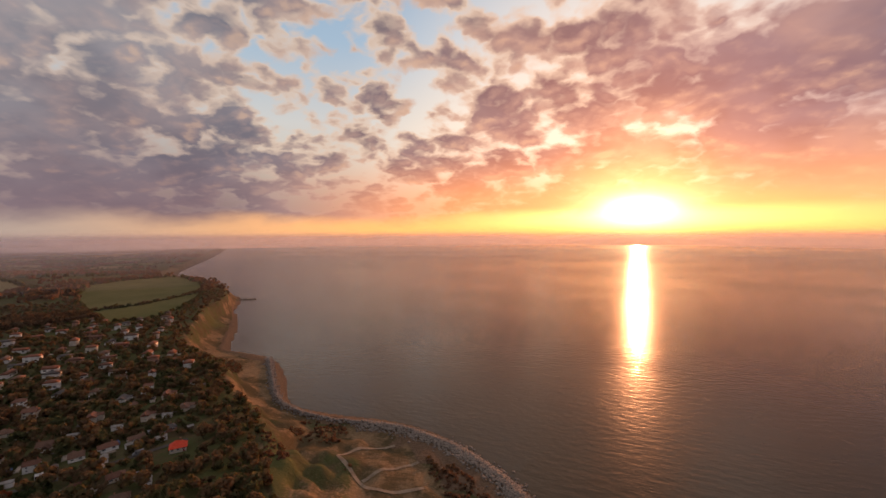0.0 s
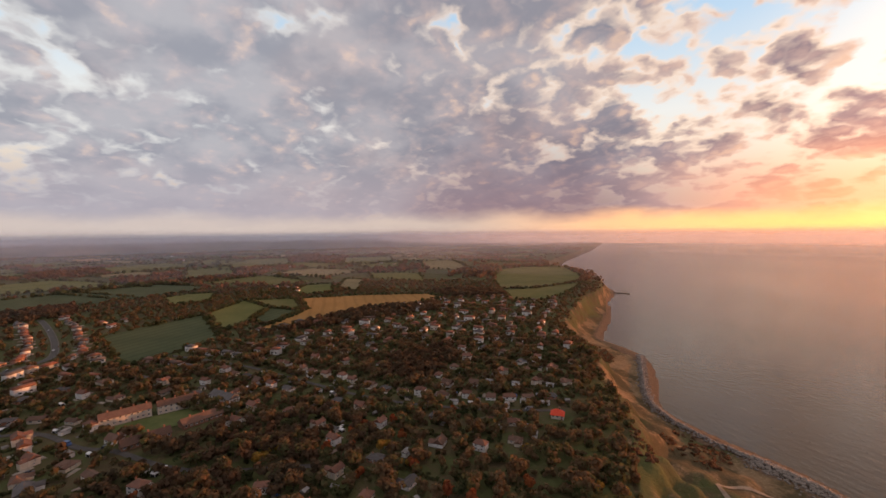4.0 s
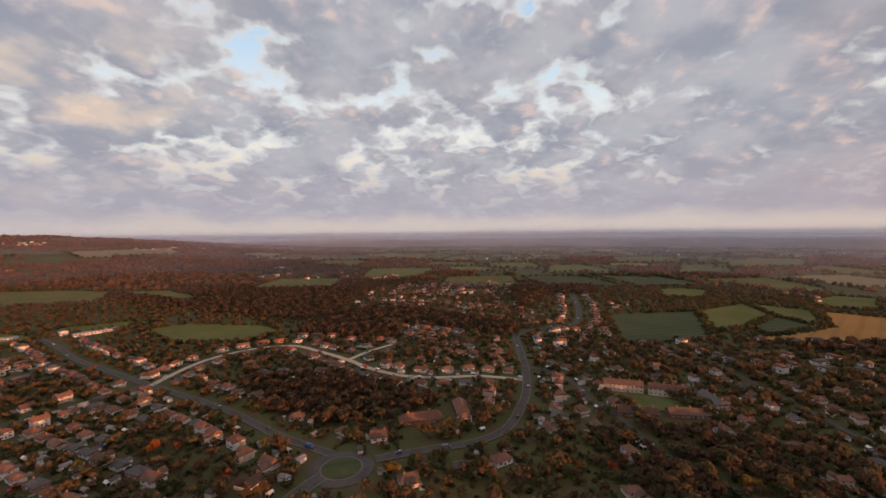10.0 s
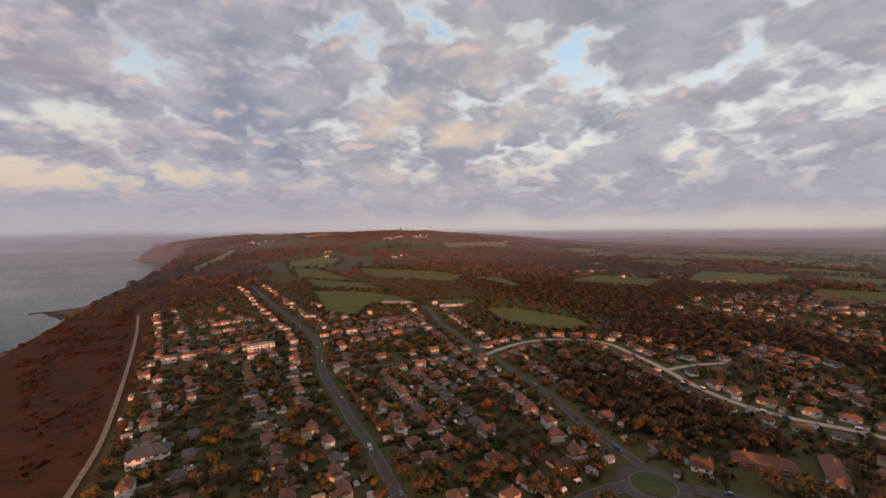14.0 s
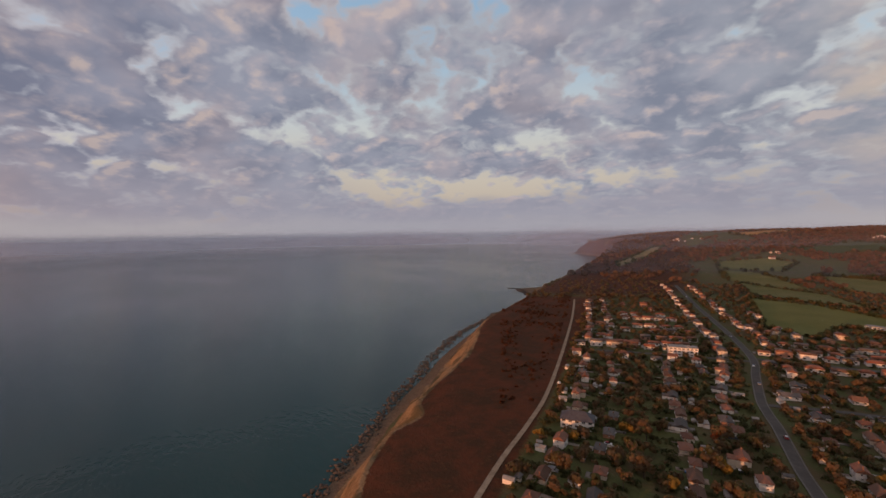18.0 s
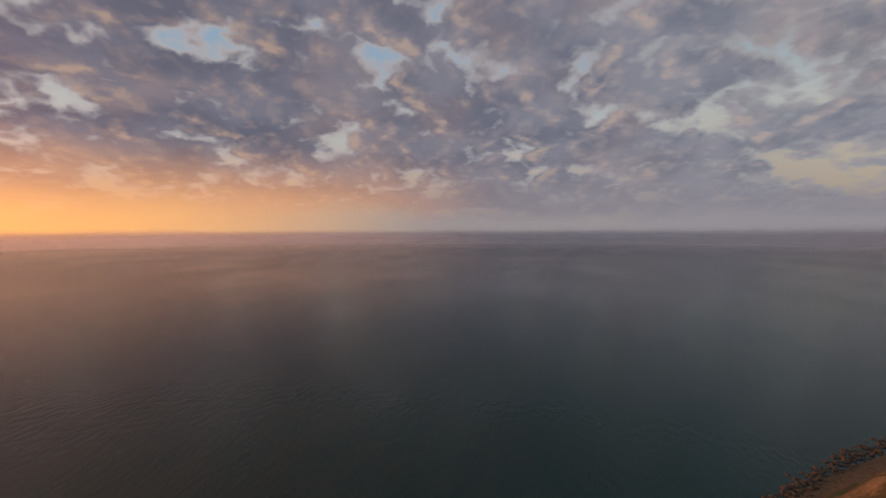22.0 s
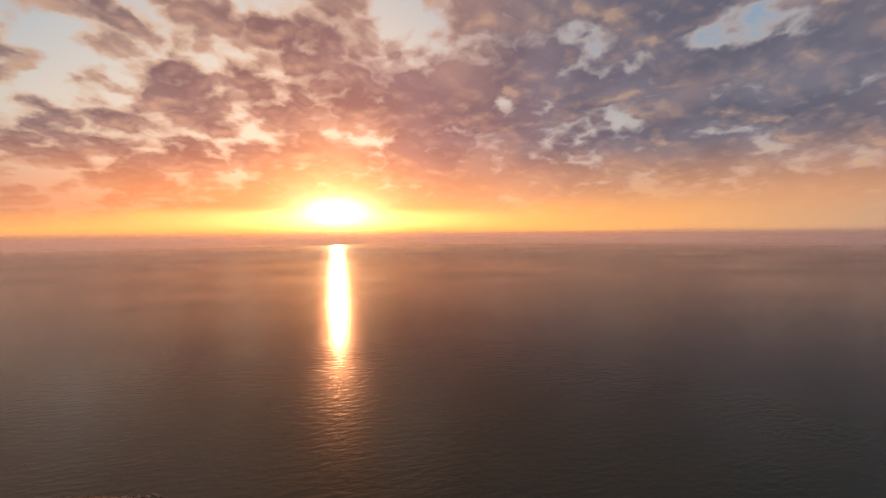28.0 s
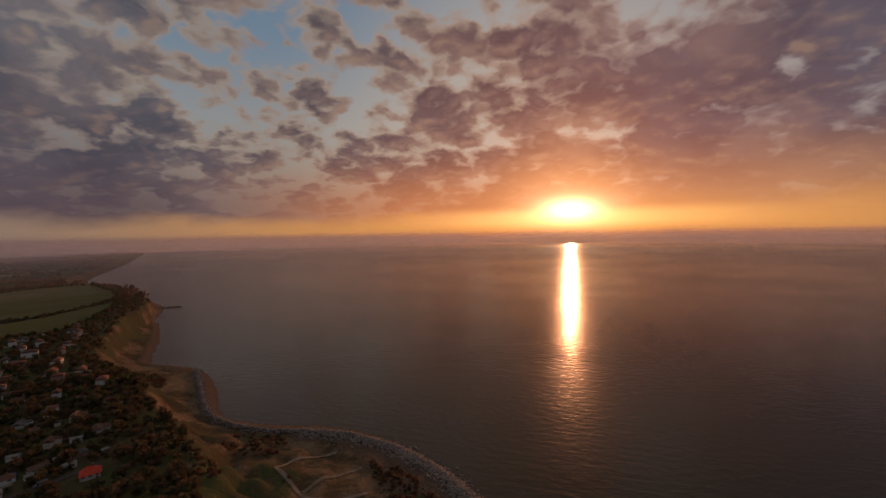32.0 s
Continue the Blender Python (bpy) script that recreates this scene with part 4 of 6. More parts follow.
def openings(root, w, d, storeys, rnd):
    """Windows and a door on the walls of a house."""
    for s in range(storeys):
        z = 0.95 + 2.6 * s
        for side, turn, length, off in ((-1, 0, w, d / 2), (1, 180, w, d / 2), (-1, 90, d, w / 2), (1, -90, d, w / 2)):
            n = 2 if length > 7.5 and turn in (0, 180) else 1
            for i in range(n):
                u = (i + 0.5) / n * length - length / 2
                if n == 1:
                    u += rnd.uniform(-1, 1)
                key = (2.2, 1.3) if length > 10 else (1.4, 1.2) if turn in (0, 180) else (1.0, 1.1)
                ob = part("window", WINDOWS[key], None, root)
                x, y = (u, side * off) if turn in (0, 180) else (off * (1 if turn == 90 else -1), u)
                ob.matrix_basis = pose(x, y, z, 0, 0, turn)
    bm = bmesh.new()
    box(bm, -0.5, 0.5, -d / 2 - 0.06, -d / 2 + 0.02, 0, 2.1)
    door = part("door", bm, M_DOOR, root, "painted front door")
    bm = bmesh.new()
    box(bm, -0.62, 0.62, -d / 2 - 0.9, -d / 2 + 0.02, 2.15, 2.3)
    part("canopy", bm, M_FRAME, door, "small white canopy")


def house(name, label, w, d, h, rise, hip, wall, roof, storeys=1, wing=0.0, chimneys=1, seed=0):
    rnd, h, rise = random.Random(seed), h + 0.4, rise * 0.8
    root = tagged(new(name), label, "house", group="houses of the village")
    part("wall", wall_mesh(w, d, h, rise, hip), wall, root)
    part("roof", roof_mesh(w, d, h, rise, hip), roof, root)
    for i in range(chimneys):
        x = (w / 2 - 1.4) * (1 if i else -1) * (0.55 if hip else 1)
        bm = bmesh.new()
        box(bm, x - 0.42, x + 0.42, -0.35, 0.35, h + rise * 0.4, h + rise + 0.9)
        box(bm, x - 0.5, x + 0.5, -0.43, 0.43, h + rise + 0.9, h + rise + 1.05)
        stack = part("chimney", bm, M_CHIM, root, "brick chimney stack")
        for px in (-0.2, 0.2):
            bm = bmesh.new()
            prism(bm, [(x + px + 0.13 * math.cos(a), 0.13 * math.sin(a)) for a in np.linspace(0, 5.5, 6)], h + rise + 1.04, h + rise + 1.5)
            part("chimney_pot", bm, M_BRICK, stack, "red clay pot")
    if wing:
        bm = wall_mesh(wing, d * 0.7, h - 0.4, rise * 0.7, False)
        bmesh.ops.transform(bm, matrix=pose(w * 0.22, -d / 2 - wing / 2 + 0.5, 0, 0, 0, 90), verts=bm.verts)
        part("wing", bm, wall, root)
        bm = roof_mesh(wing, d * 0.7, h - 0.4, rise * 0.7, False, 0.35)
        bmesh.ops.transform(bm, matrix=pose(w * 0.22, -d / 2 - wing / 2 + 0.5, 0, 0, 0, 90), verts=bm.verts)
        part("wing_roof", bm, roof, root)
    openings(root, w, d, storeys, rnd)
    return root


KINDS = [
    house("bungalow", "white bungalow with a red tiled hip roof", 12, 8, 2.6, 2.8, True, W_WHITE, R_RED, 1, 0, 1, 1),
    house("bungalow", "cream bungalow with a brown tiled gable roof", 13, 7.5, 2.6, 2.6, False, W_CREAM, R_BROWN, 1, 0, 1, 2),
    house("bungalow", "cream bungalow with a brown hip roof and a front wing", 12.5, 8, 2.6, 2.8, True, W_CREAM, R_BROWN, 1, 4.5, 1, 3),
    house("bungalow", "white bungalow with a grey roof and a front wing", 13, 8, 2.6, 2.5, False, W_WHITE, R_GREY, 1, 5.0, 0, 4),
    house("detached_house", "white two-storey house with a red tiled gable roof", 10, 7.5, 5.2, 2.9, False, W_WHITE, R_RED, 2, 0, 2, 5),
    house("detached_house", "white two-storey house with a red hip roof", 10.5, 8, 5.2, 3.0, True, W_WHITE, R_RED, 2, 0, 1, 6),
    house("detached_house", "cream two-storey house with a red roof and a wing", 11, 7.5, 5.0, 3.0, False, W_CREAM, R_RED, 2, 5.0, 1, 7),
    house("bungalow", "cream bungalow with a red tiled hip roof", 11, 8.5, 2.6, 3.0, True, W_CREAM, R_RED, 1, 0, 1, 8),
    house("chalet_bungalow", "white chalet bungalow with a steep brown gable roof", 11, 8.5, 2.8, 4.2, False, W_WHITE, R_BROWN, 1, 4.5, 1, 9),
    house("bungalow", "brick bungalow with a grey tiled hip roof", 12, 8, 2.6, 2.6, True, W_BRICK, R_GREY, 1, 0, 1, 10),
]
for k, ob in enumerate(KINDS):
    ob.location = (0, 0, -500)

SPOTS = []          # x, y, heading in degrees, kind
ROAD_LINES = [smooth(line, 3) for _, _, line in ROADS.values()] + [smooth(TRACK, 3)]
LANDMARKS = [(-40, -445, 17), (32, -262, 16), (-148, 228, 18), (-240, -98, 24), (-262, -85, 18), (-332, 34, 28), (-321, 80, 14), (-296, 46, 28), (-259, -622, 28), (-324, -553, 26), (-177, -119, 30)]

# groves between the houses
COPSES = [
    [(-428, -339), (-520, -410), (-487, -237), (-419, -199), (-394, -237)],
    [(-253, -203), (-301, -240), (-283, -190), (-268, -141), (-278, -98), (-255, -96), (-244, -106), (-242, -156)],
    [(-279, 32), (-277, 87), (-245, 109), (-220, 89), (-207, 50), (-216, 25), (-250, 17)],
    [(-328, 221), (-314, 296), (-267, 257), (-256, 202), (-282, 185)],
    [(-540, -424), (-546, -285), (-425, -216), (-398, -314)],
    [(-520, -272), (-477, -147), (-454, -75), (-523, -86), (-575, -220), (-564, -294)],
    [(-260, -231), (-245, -178), (-259, -127), (-236, -119), (-210, -157), (-221, -194)],
]


def free(x, y, gap, checked=False):
    for ob in SPOTS:
        if (ob[0] - x) ** 2 + (ob[1] - y) ** 2 < gap * gap:
            return False
    if checked:
        return True
    for lx, ly, lr in LANDMARKS:
        if math.hypot(lx - x, ly - y) < lr:
            return False
    if math.hypot(x, y) < 165:
        return False
    if min(away(l, x, y)[0] for l in ROAD_LINES) < 8.5:
        return False
    if any(inside(p, x, y)[0] for _, _, p in FIELDS) or any(inside(p, x, y)[0] for p in COPSES):
        return False
    return bool(inside(UPLAND, x, y)[0]) and away(BRINK, x, y)[0] > 22


def along(line, off, gap, rnd, kinds, wobble=3.0, skip=0.08):
    """Houses in a row beside a lane."""
    p = smooth(line, 12)
    seg = np.linalg.norm(np.diff(p, axis=0), axis=1)
    s = np.concatenate([[0], np.cumsum(seg)])
    at = rnd.uniform(4, 12)
    while at < s[-1] - 4:
        q = np.array([np.interp(at, s, p[:, 0]), np.interp(at, s, p[:, 1])])
        q2 = np.array([np.interp(at + 1, s, p[:, 0]), np.interp(at + 1, s, p[:, 1])])
        t = q2 - q
        t = t / (np.linalg.norm(t) + 1e-9)
        o = off + math.copysign(rnd.uniform(0, wobble), off)
        x, y = q + np.array([-t[1], t[0]]) * o
        if rnd.random() > skip and free(x, y, 12.5):
            SPOTS.append((x, y, math.degrees(math.atan2(t[1], t[0])) + (180 if off > 0 else 0) + rnd.uniform(-5, 5), rnd.choice(kinds)))
        at += gap * rnd.uniform(0.9, 1.25)


def scatter(poly, gap, count, rnd, kinds, heading):
    xs, ys = np.array(poly).T
    rs = np.random.RandomState(rnd.randint(0, 9999))
    px, py = rs.uniform(xs.min(), xs.max(), count), rs.uniform(ys.min(), ys.max(), count)
    ok = inside(poly, px, py) & (np.hypot(px, py) > 165) & inside(UPLAND, px, py) & (away(BRINK, px, py) > 22)
    for l in ROAD_LINES:
        ok &= away(l, px, py) > 8.5
    for p in [p for _, _, p in FIELDS] + COPSES:
        ok &= ~inside(p, px, py)
    for lx, ly, lr in LANDMARKS:
        ok &= np.hypot(px - lx, py - ly) > lr
    for x, y in zip(px[ok], py[ok]):
        if free(x, y, gap, True):
            SPOTS.append((x, y, heading + rnd.choice((0, 90, 180, 270)) + rnd.uniform(-8, 8), rnd.choice(kinds)))


rnd = random.Random(12)
MIX, BUNG, BIG = list(range(10)), [0, 1, 2, 3, 7, 9, 8], [4, 5, 6, 8, 0, 2]
along(ROADS["concrete"][2], 14, 13.5, rnd, BUNG, 2)
along(ROADS["concrete"][2], -15, 13.5, rnd, BUNG, 2)
along(ROADS["spur"][2], 14, 17, rnd, BUNG)
along(ROADS["spur"][2], -14, 17, rnd, BUNG)
for off in (20, -20):
    for key in ("main", "hill", "east", "lane_a", "lane_b", "lane_c", "lane_d", "lane_e", "south"):
        along(ROADS[key][2], off * (0.8 if "lane" in key else 1), 15, rnd, MIX, 5)
along(TRACK, -20, 17, rnd, MIX, 5, 0.03)
along(TRACK, -42, 20, rnd, MIX, 6, 0.15)
# back lanes whose own paving hides under the trees
for line in ([(-40, -190), (-38, -300), (-36, -420)], [(-125, -190), (-135, -330)], [(-160, -200), (-175, -320)], [(40, -480), (-60, -492)], [(50, -540), (-60, -548)],
             [(52, -610), (-50, -618)], [(-110, -500), (-240, -500)], [(-110, -550), (-140, -600)], [(-260, -260), (-290, -200), (-275, -150)], [(-400, -320), (-420, -240), (-400, -150), (-390, -80)],
             [(-440, -330), (-460, -240), (-450, -140)], [(-500, -330), (-510, -230), (-490, -130)], [(-560, -340), (-570, -230), (-545, -110)], [(-620, -340), (-630, -220), (-610, -100)],
             [(-700, -360), (-760, -260), (-780, -120)], [(-780, -380), (-840, -270), (-850, -140)], [(-860, -300), (-920, -200)]):
    along(line, 11, 14, rnd, BUNG)
    along(line, -11, 14, rnd, BUNG)
scatter([(48, -170), (48, -700), (-120, -720), (-250, -520), (-222, -330), (-200, -160), (-90, -150)], 25, 700, rnd, MIX, 5)
scatter([(-200, -160), (-226, -325), (-284, -345), (-460, -330), (-470, -60), (-300, -40), (-230, -60)], 24, 400, rnd, BUNG, 30)
scatter([(-180, 20), (-330, -30), (-470, -40), (-470, 280), (-400, 480), (-320, 540), (-240, 430), (-165, 290), (-120, 200), (-150, 120)], 21, 2600, rnd, MIX, 25)
scatter([(-480, 280), (-530, 150), (-540, 520), (-430, 640), (-380, 620), (-320, 545), (-400, 490)], 24, 700, rnd, MIX, 40)
scatter([(-470, -60), (-560, -15), (-820, -50), (-980, -200), (-900, -400), (-700, -400), (-470, -330)], 24, 900, rnd, BUNG, 10)
scatter([(-480, 30), (-500, -40), (-700, -30), (-720, 60), (-640, 20)], 20, 300, rnd, BUNG, 10)
SPOTS.sort(key=lambda s: math.hypot(s[0], s[1]))
HOUSE_XY = np.array([(s[0], s[1]) for s in SPOTS])
for x, y, turn, kind in SPOTS[:300]:
    copy_thing(KINDS[kind], pose(x, y, float(high(x, y)[0]) + 0.35, 0, 0, turn) @ Matrix.Scale(rnd.uniform(0.60, 0.74) if y > -20 else rnd.uniform(0.66, 0.84), 4))
for ob in KINDS:
    for o in (*ob.children_recursive, ob):
        bpy.data.objects.remove(o)


def island_palette(name, colours, rough=0.85):
    m, n, b = material(name)
    r = n.add("ShaderNodeNewGeometry").outputs["Random Per Island"]
    ramp = n.ramp(r, [(i / len(colours), c) for i, c in enumerate(colours)])
    ramp.node.color_ramp.interpolation = "CONSTANT"
    f = n.noise(place(n), 0.4, 4.0, 0.6)
    n.put(b.inputs["Base Color"], n.mix(1.0, ramp, n.mix(n.step(f, 0.3, 0.7), (0.75,) * 3, (1.15,) * 3), "MULTIPLY"))
    b.inputs["Roughness"].default_value = rough
    return m


M_FARROOF = island_palette("distant_roofs", [(0.22, 0.085, 0.048), (0.14, 0.082, 0.056), (0.25, 0.10, 0.058), (0.11, 0.095, 0.088), (0.17, 0.08, 0.05)])
M_FARWALL = island_palette("distant_walls", [(0.76, 0.73, 0.69), (0.62, 0.55, 0.46), (0.74, 0.71, 0.66), (0.40, 0.24, 0.17), (0.80, 0.77, 0.73)])


def cottage(x, y, z, turn, w, d, h, rise, hip):
    """Corners and faces of a plain house with windows as recessed dark panes, for the distance."""
    c, s = math.cos(radians(turn)), math.sin(radians(turn))
    a, b = w / 2, d / 2
    v = [(px, py, pz) for pz in (-2.0, h) for px, py in ((-a, -b), (a, -b), (a, b), (-a, b))]
    f = [((0, 1, 5, 4), 0), ((1, 2, 6, 5), 0), ((2, 3, 7, 6), 0), ((3, 0, 4, 7), 0)]
    k = a - (b if hip else 0)
    o = 0.5
    v += [(-a - o, -b - o, h - 0.1), (a + o, -b - o, h - 0.1), (a + o, b + o, h - 0.1), (-a - o, b + o, h - 0.1), (-k, 0, h + rise), (k, 0, h + rise)]
    f += [((8, 9, 13, 12), 1), ((10, 11, 12, 13), 1), ((9, 10, 13, 13), 1), ((11, 8, 12, 12), 1), ((8, 11, 10, 9), 1)]
    n = len(v)
    for side in (-1, 1):
        for u in (-0.5, 0.5):
            yy = side * (b + 0.04)
            v += [(u * a - 0.9, yy, 0.9), (u * a + 0.9, yy, 0.9), (u * a + 0.9, yy, 2.1), (u * a - 0.9, yy, 2.1)]
            f.append(((n, n + 1, n + 2, n + 3), 2))
            n += 4
    return [(x + px * c - py * s, y + px * s + py * c, z + pz) for px, py, pz in v], f


def far_houses(spots, label):
    verts, tris, index = [], [], []
    rr = random.Random(31)
    for x, y, turn, kind in spots:
        hip = rr.random() < 0.5
        tall = kind in (4, 5, 6)
        v, f = cottage(x, y, float(high(x, y)[0]) + 0.3, turn, rr.uniform(8.5, 13.0), rr.uniform(5.8, 7.4), 5.0 if tall else 2.9, rr.uniform(1.5, 2.2), hip)
        n = len(verts)
        verts += v
        for q, m in f:
            tris.append((n + q[0], n + q[1], n + q[2]))
            index.append(m)
            if q[2] != q[3]:
                tris.append((n + q[0], n + q[2], n + q[3]))
                index.append(m)
    me = arrays("distant_houses", verts, tris, [M_FARWALL, M_FARROOF, M_GLASS], index)
    tagged(new("distant_houses", me), label, "houses", kind="stuff")


HILL = []
for cx, cy, n, sx, sy in ((-754, -1904, 16, 45, 30), (-886, -1950, 18, 50, 30), (-1010, -1895, 10, 50, 30), (-1165, -1627, 8, 60, 25), (-380, -1575, 3, 12, 10), (-588, -1342, 4, 40, 15), (-210, -2081, 8, 80, 20),
                          (-1258, -1160, 12, 40, 30), (-1013, -871, 8, 35, 20), (-861, -757, 8, 35, 16), (-1270, -1416, 5, 40, 20), (-1181, -1583, 5, 40, 20), (-1318, -1621, 5, 40, 20), (-894, -655, 5, 30, 15),
                          (-964, -609, 6, 35, 20), (-965, -502, 10, 35, 20), (-823, -314, 12, 40, 20), (-768, -236, 12, 40, 20), (-1500, 500, 6, 100, 40), (-1750, -300, 8, 150, 50), (-1300, 900, 5, 80, 40), (-870, 340, 4, 30, 20),
                          (-2300, 300, 8, 250, 60)):
    for _ in range(n):
        HILL.append((rnd.gauss(cx, sx), rnd.gauss(cy, sy), rnd.uniform(0, 360), rnd.choice(MIX)))
far_houses(SPOTS[300:] + HILL, "many small distant houses with red and brown roofs among trees")
HOUSE_XY = np.concatenate([HOUSE_XY, np.array([(s[0], s[1]) for s in HILL])])


# ---------------------------------------------------------------- buildings that stand out
def block(name, label, x, y, turn, w, d, storeys, wall, roof, rise=0.0, hip=False, bays=6, chimneys=0, category="house"):
    """A long building: walls, roof, rows of windows and doors."""
    z = float(high(x, y)[0]) + 0.3
    root = tagged(new(name), label, category)
    root.matrix_basis = pose(x, y, z, 0, 0, turn)
    h = 2.7 * storeys
    if rise:
        part("wall", wall_mesh(w, d, h, rise, hip), wall, root)
        part("roof", roof_mesh(w, d, h, rise, hip), roof, root)
    else:
        bm = bmesh.new()
        box(bm, -w / 2, w / 2, -d / 2, d / 2, -1.6, h)
        part("wall", bm, wall, root)
        bm = bmesh.new()
        box(bm, -w / 2 - 0.3, w / 2 + 0.3, -d / 2 - 0.3, d / 2 + 0.3, h, h + 0.35)
        box(bm, -w / 4, -w / 4 + 2.5, -1.2, 1.2, h + 0.35, h + 1.3)
        part("roof", bm, roof, root, "flat roof with a small hatch")
    for s in range(storeys):
        for side, tr in ((-1, 0), (1, 180)):
            for i in range(bays):
                u = (i + 0.5) / bays * w - w / 2
                ob = part("window", WINDOWS[(2.2, 1.3)] if w / bays > 3 else WINDOWS[(1.4, 1.2)], None, root)
                ob.matrix_basis = pose(u, side * d / 2, 0.9 + 2.7 * s, 0, 0, tr)
    bm = bmesh.new()
    box(bm, -0.5, 0.5, -d / 2 - 0.06, -d / 2 + 0.02, -0.2, 2.1, Matrix.Translation((w / bays, 0, 0)))
    part("door", bm, M_DOOR, root)
    for i in range(chimneys):
        u = (i + 0.5) / chimneys * w - w / 2 + 1.2
        bm = bmesh.new()
        box(bm, u - 0.45, u + 0.45, -0.4, 0.4, h + rise * 0.5, h + rise + 1.0)
        box(bm, u - 0.52, u + 0.52, -0.47, 0.47, h + rise + 1.0, h + rise + 1.15)
        part("chimney", bm, M_CHIM, root)
    return root


block("apartment_block", "white flat-roofed apartment block among gardens", -40, -445, 5, 24, 9, 3, M_WHITE, M_FLAT, bays=7, category="apartment block")
block("detached_house", "large house with a dark slate roof beside the track", 32, -262, 3, 19, 11, 2, W_WHITE, M_SLATE, 3.6, True, 5)
block("detached_house", "house with a bright orange tiled roof near the cliff", -148, 228, 30, 8, 6.5, 1, W_CREAM, M_ORANGE, 2.6, True, 3, 1)
block("care_home", "long red-brick building with red tiled roofs", -238, -101, -56, 27, 8.5, 1, M_BRICK, R_RED, 3.6, True, 7, 2, category="building")
block("care_home", "red-brick side wing with a red tiled roof", -262, -82, 28, 21, 8, 1, M_BRICK, R_RED, 3.4, True, 6, 1, category="building")
block("terrace", "long pale terrace of small houses round a green", -334, 22, 92, 27, 8, 2, W_CREAM, R_BROWN, 2.6, False, 9, 4, category="terrace")
block("terrace", "pale terrace of small houses beside a green", -333, 51, 88, 24, 8, 2, W_CREAM, R_BROWN, 2.6, False, 8, 4, category="terrace")
block("terrace", "short terrace with a grey roof at the end of a green", -321, 77, 20, 22, 8, 2, W_WHITE, R_GREY, 2.6, False, 7, 3, category="terrace")
block("terrace", "low brick terrace with a brown roof facing a green", -291, 28, 95, 24, 8, 1, W_BRICK, R_BROWN, 2.8, False, 8, 3, category="terrace")
block("terrace", "low brick terrace with a brown roof and chimneys", -299, 58, 102, 24, 8, 1, W_BRICK, R_BROWN, 2.8, False, 8, 3, category="terrace")
block("school", "long low white school building with a flat roof", -259, -622, -37, 46, 10, 1, M_WHITE, M_FLAT, bays=14, category="school")
block("village_hall", "long low cream hall with a pale roof beside a playing field", -324, -553, -17, 42, 9, 1, W_WHITE, M_FLAT, bays=12, category="hall")
block("farmhouse", "white farmhouse on the hillside", -345, -1440, 20, 16, 9, 2, M_WHITE, R_RED, 3.5, False, 5, 2)


def church(x, y):
    z = float(high(x, y)[0])
    root = tagged(new("church"), "grey stone church with a square tower on the hilltop", "church")
    root.matrix_basis = pose(x, y, z, 0, 0, 40)
    bm = bmesh.new()
    box(bm, -4, 4, -4, 4, -2, 24)
    for u in (-3.4, -1.1, 1.1, 3.4):
        for s in (-4, 3.4):
            box(bm, u - 0.6, u + 0.6, s, s + 0.6, 24, 25.2)
    part("tower", bm, M_ROCK, root, "square stone tower with battlements")
    part("nave", from_bm("nave", wall_mesh(22, 9, 7, 5, False), M_ROCK), None, root).matrix_basis = pose(15, 0, 0)
    part("roof", from_bm("roof", roof_mesh(22, 9, 7, 5, False), R_BROWN), None, root).matrix_basis = pose(15, 0, 0)


church(-1000, -2330)

# courtyard green between the terraces, a swimming pool
tagged(new("lawn", arrays("lawn", *(lambda v, f, hub: (v, np.concatenate([f[:, [0, 1, 2]], f[:, [0, 2, 3]], hub])))(*drape([(-327, 10), (-327, 66), (-305, 68), (-297, 14)], 0.6, 5)), [M_LAWN])),
       "green lawn between the terraces", "lawn", kind="structure")


def pool(x, y, turn):
    root = tagged(new("swimming_pool"), "small blue swimming pool in a garden", "pool")
    root.matrix_basis = pose(x, y, float(high(x, y)[0]) + 0.45, 0, 0, turn)
    bm = bmesh.new()
    for a, b, c, d in ((-5.6, 5.6, -3.1, -2.4), (-5.6, 5.6, 2.4, 3.1), (-5.6, -5, -2.4, 2.4), (5, 5.6, -2.4, 2.4)):
        box(bm, a, b, c, d, -1, 0.35)
    part("surround", bm, M_KERB, root)
    bm = bmesh.new()
    box(bm, -5, 5, -2.4, 2.4, -1, 0.2)
    part("water", bm, M_POOL, root, "clear blue water")


pool(-262, 128, 30)


